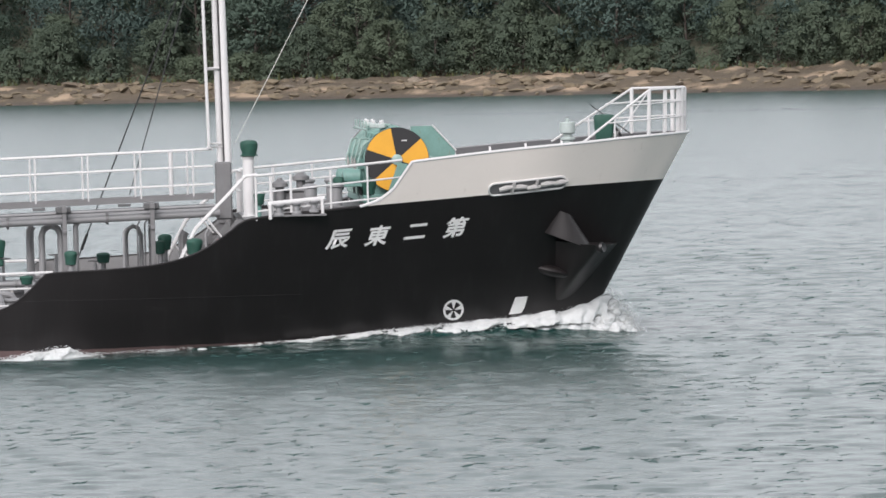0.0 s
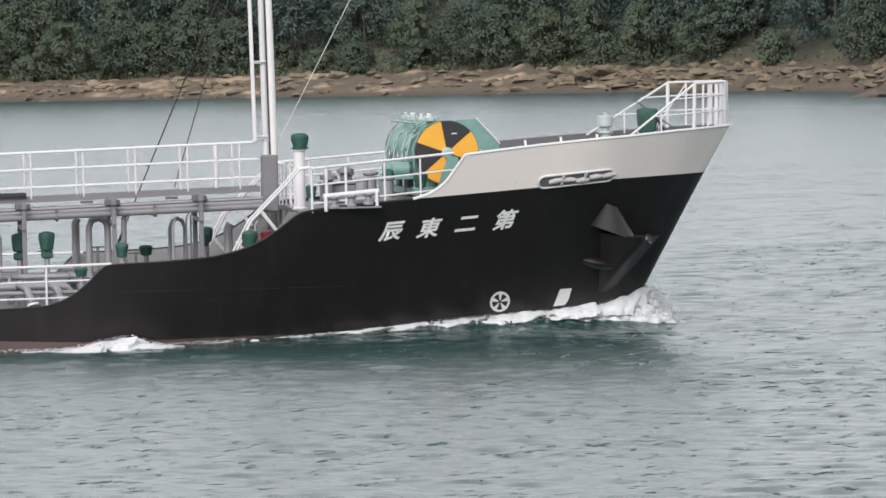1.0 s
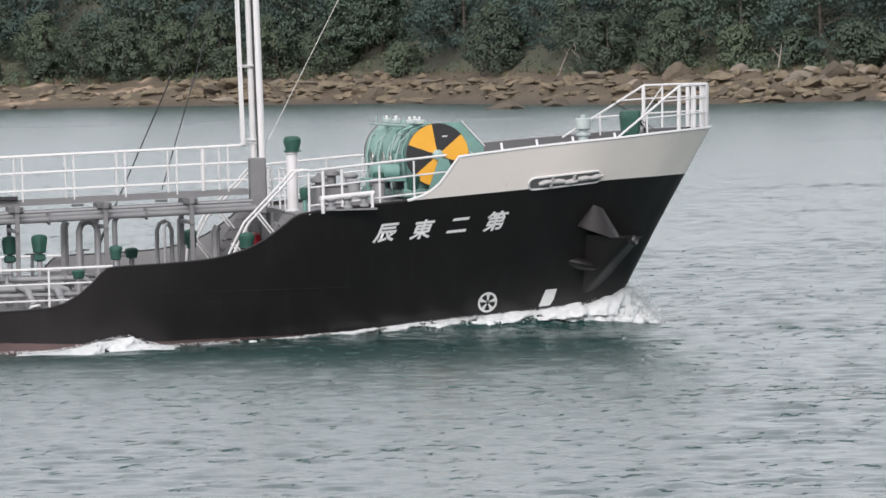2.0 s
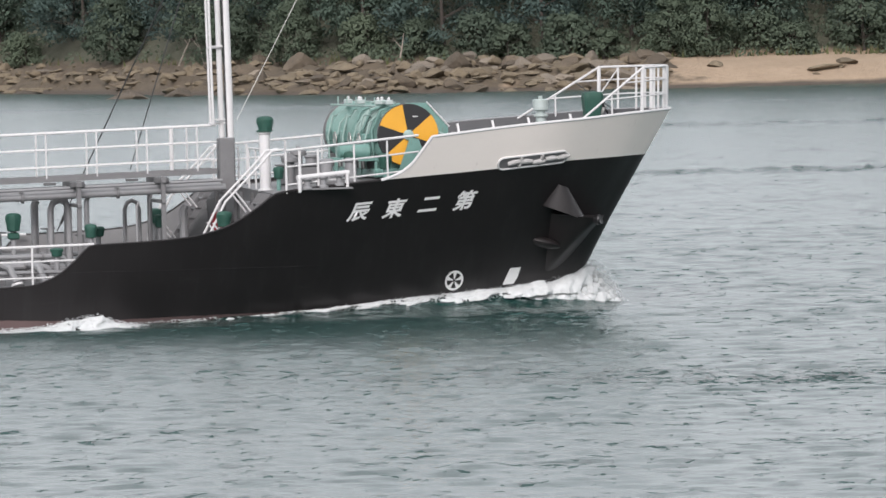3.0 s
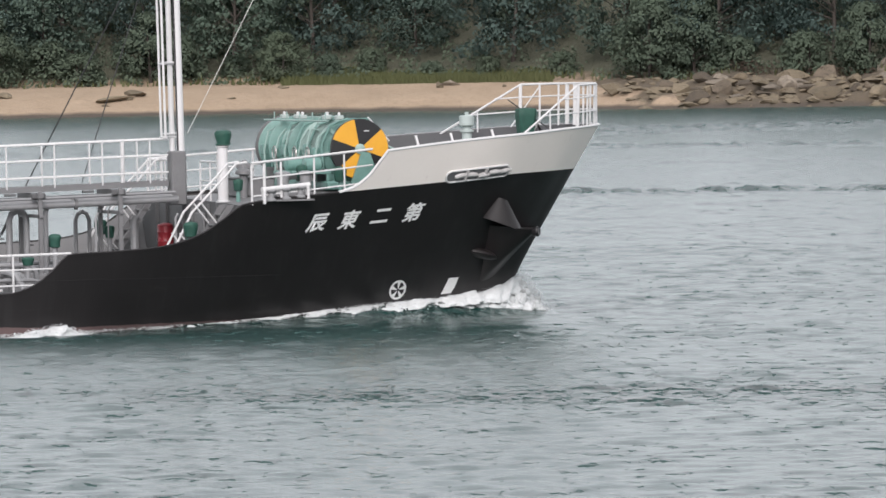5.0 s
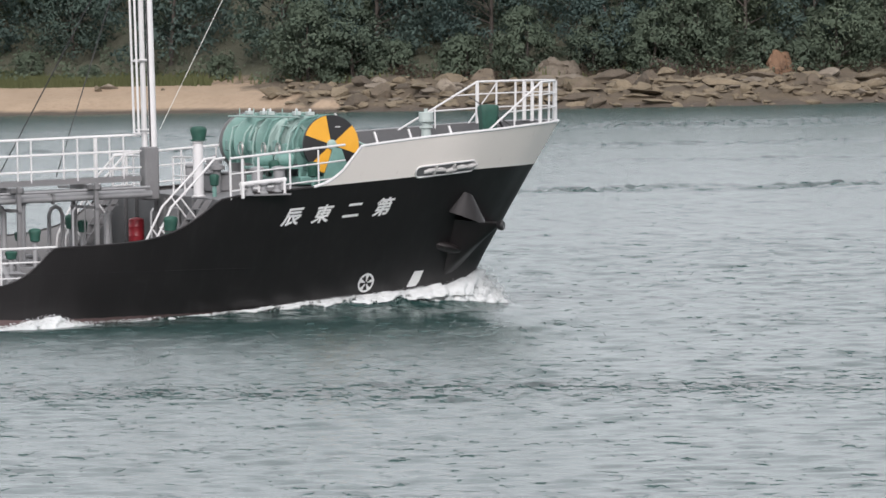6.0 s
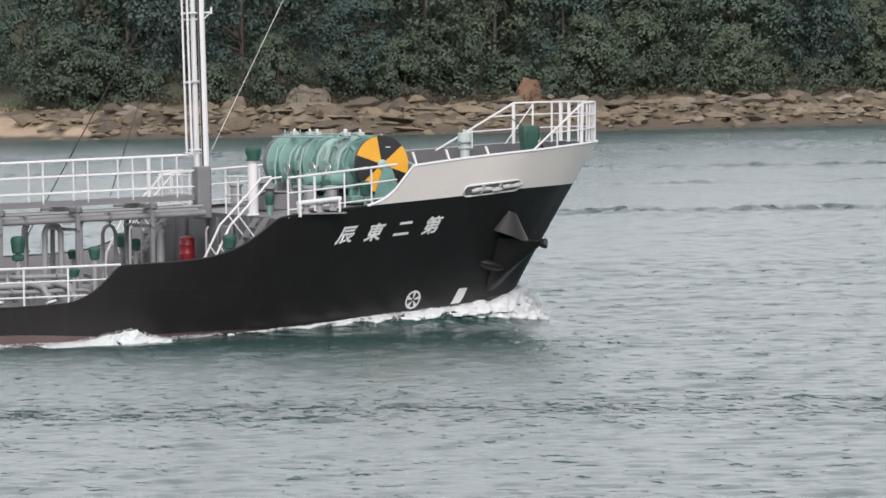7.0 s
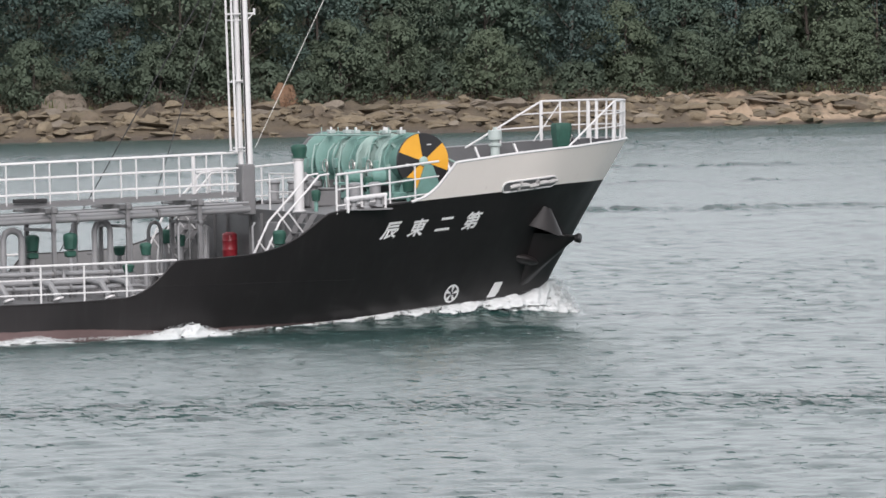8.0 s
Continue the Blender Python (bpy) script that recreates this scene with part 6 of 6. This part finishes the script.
def build_shore_plants():
    # low scrub and dry grass along the top of the beach
    g = Geo()
    for n in range(15000):
        x = rng.uniform(-40, 270) if n < 9000 else rng.triangular(139, 163, 152)
        if 143 < x < 160:
            s = rng.uniform(10.5, 16)
        else:
            s = rng.uniform(12, 15.5)
            if rng.random() < 0.85:
                continue
        p = on_shore(x, s)
        h = rng.uniform(0.25, 0.85)
        d = Vector((rng.uniform(-0.3, 0.3), rng.uniform(-0.3, 0.3), 1)) * h
        u = Vector((rng.uniform(0.04, 0.12), rng.uniform(-0.05, 0.05), 0))
        g.add([p - u, p + u, p + d], [(0, 1, 2)])
    me = bpy.data.meshes.new("grass")
    me.from_pydata(g.v, [], g.f)
    me.materials.append(GRASSM)
    tagged(new("grass", me), "dry yellow-green grass along the top of the beach", "grass", kind="stuff")
    # bleached dead trunks leaning out of the wood
    for x, s, ln, tilt in ((86.8, 13.0, 3.4, 0.45), (88.0, 13.2, 3.0, -0.3), (98.8, 13.0, 2.6, 0.15)):
        p = on_shore(x, s)
        a = Geo().tube([p, p + Vector((tilt * ln * 0.5, -0.4, ln * 0.55)), p + Vector((tilt * ln, -0.3, ln))], [0.09, 0.06, 0.02], 7)
        a.tube([p + Vector((tilt * ln * 0.5, -0.4, ln * 0.55)), p + Vector((tilt * ln * 0.5 - 0.7, -0.5, ln * 0.85))], [0.05, 0.015], 6)
        tagged(new("dead_tree", a.mesh("dead_tree", DEADWOOD, 60)), "bleached bare dead tree at the edge of the wood", "tree")


build_shore_plants()


# ---- what moves ----
def motions():
    rows = []
    for i in range(9):
        t = 1.0 * i
        rows.append((t, pose(SHIP_SPEED * t, 0, 0)))
    walk(ship, rows)
    walk(bow_wave, rows)
    for n, ob in enumerate(foam_things):
        bob = []
        for i in range(33):
            t = 0.25 * i
            if ob.name.startswith("breaking_crest"):
                bob.append((t, pose(SHIP_SPEED * t + 0.35 * math.sin(0.9 * t + n * 1.7), 0.06 * math.sin(3.3 * t + n * 2), 0.04 * math.sin(5.1 * t + n))))
            else:
                bob.append((t, pose(SHIP_SPEED * t + 0.04 * math.sin(4.7 * t + n), 0, 0.03 * math.sin(6.3 * t + n))))
        walk(ob, bob)


motions()
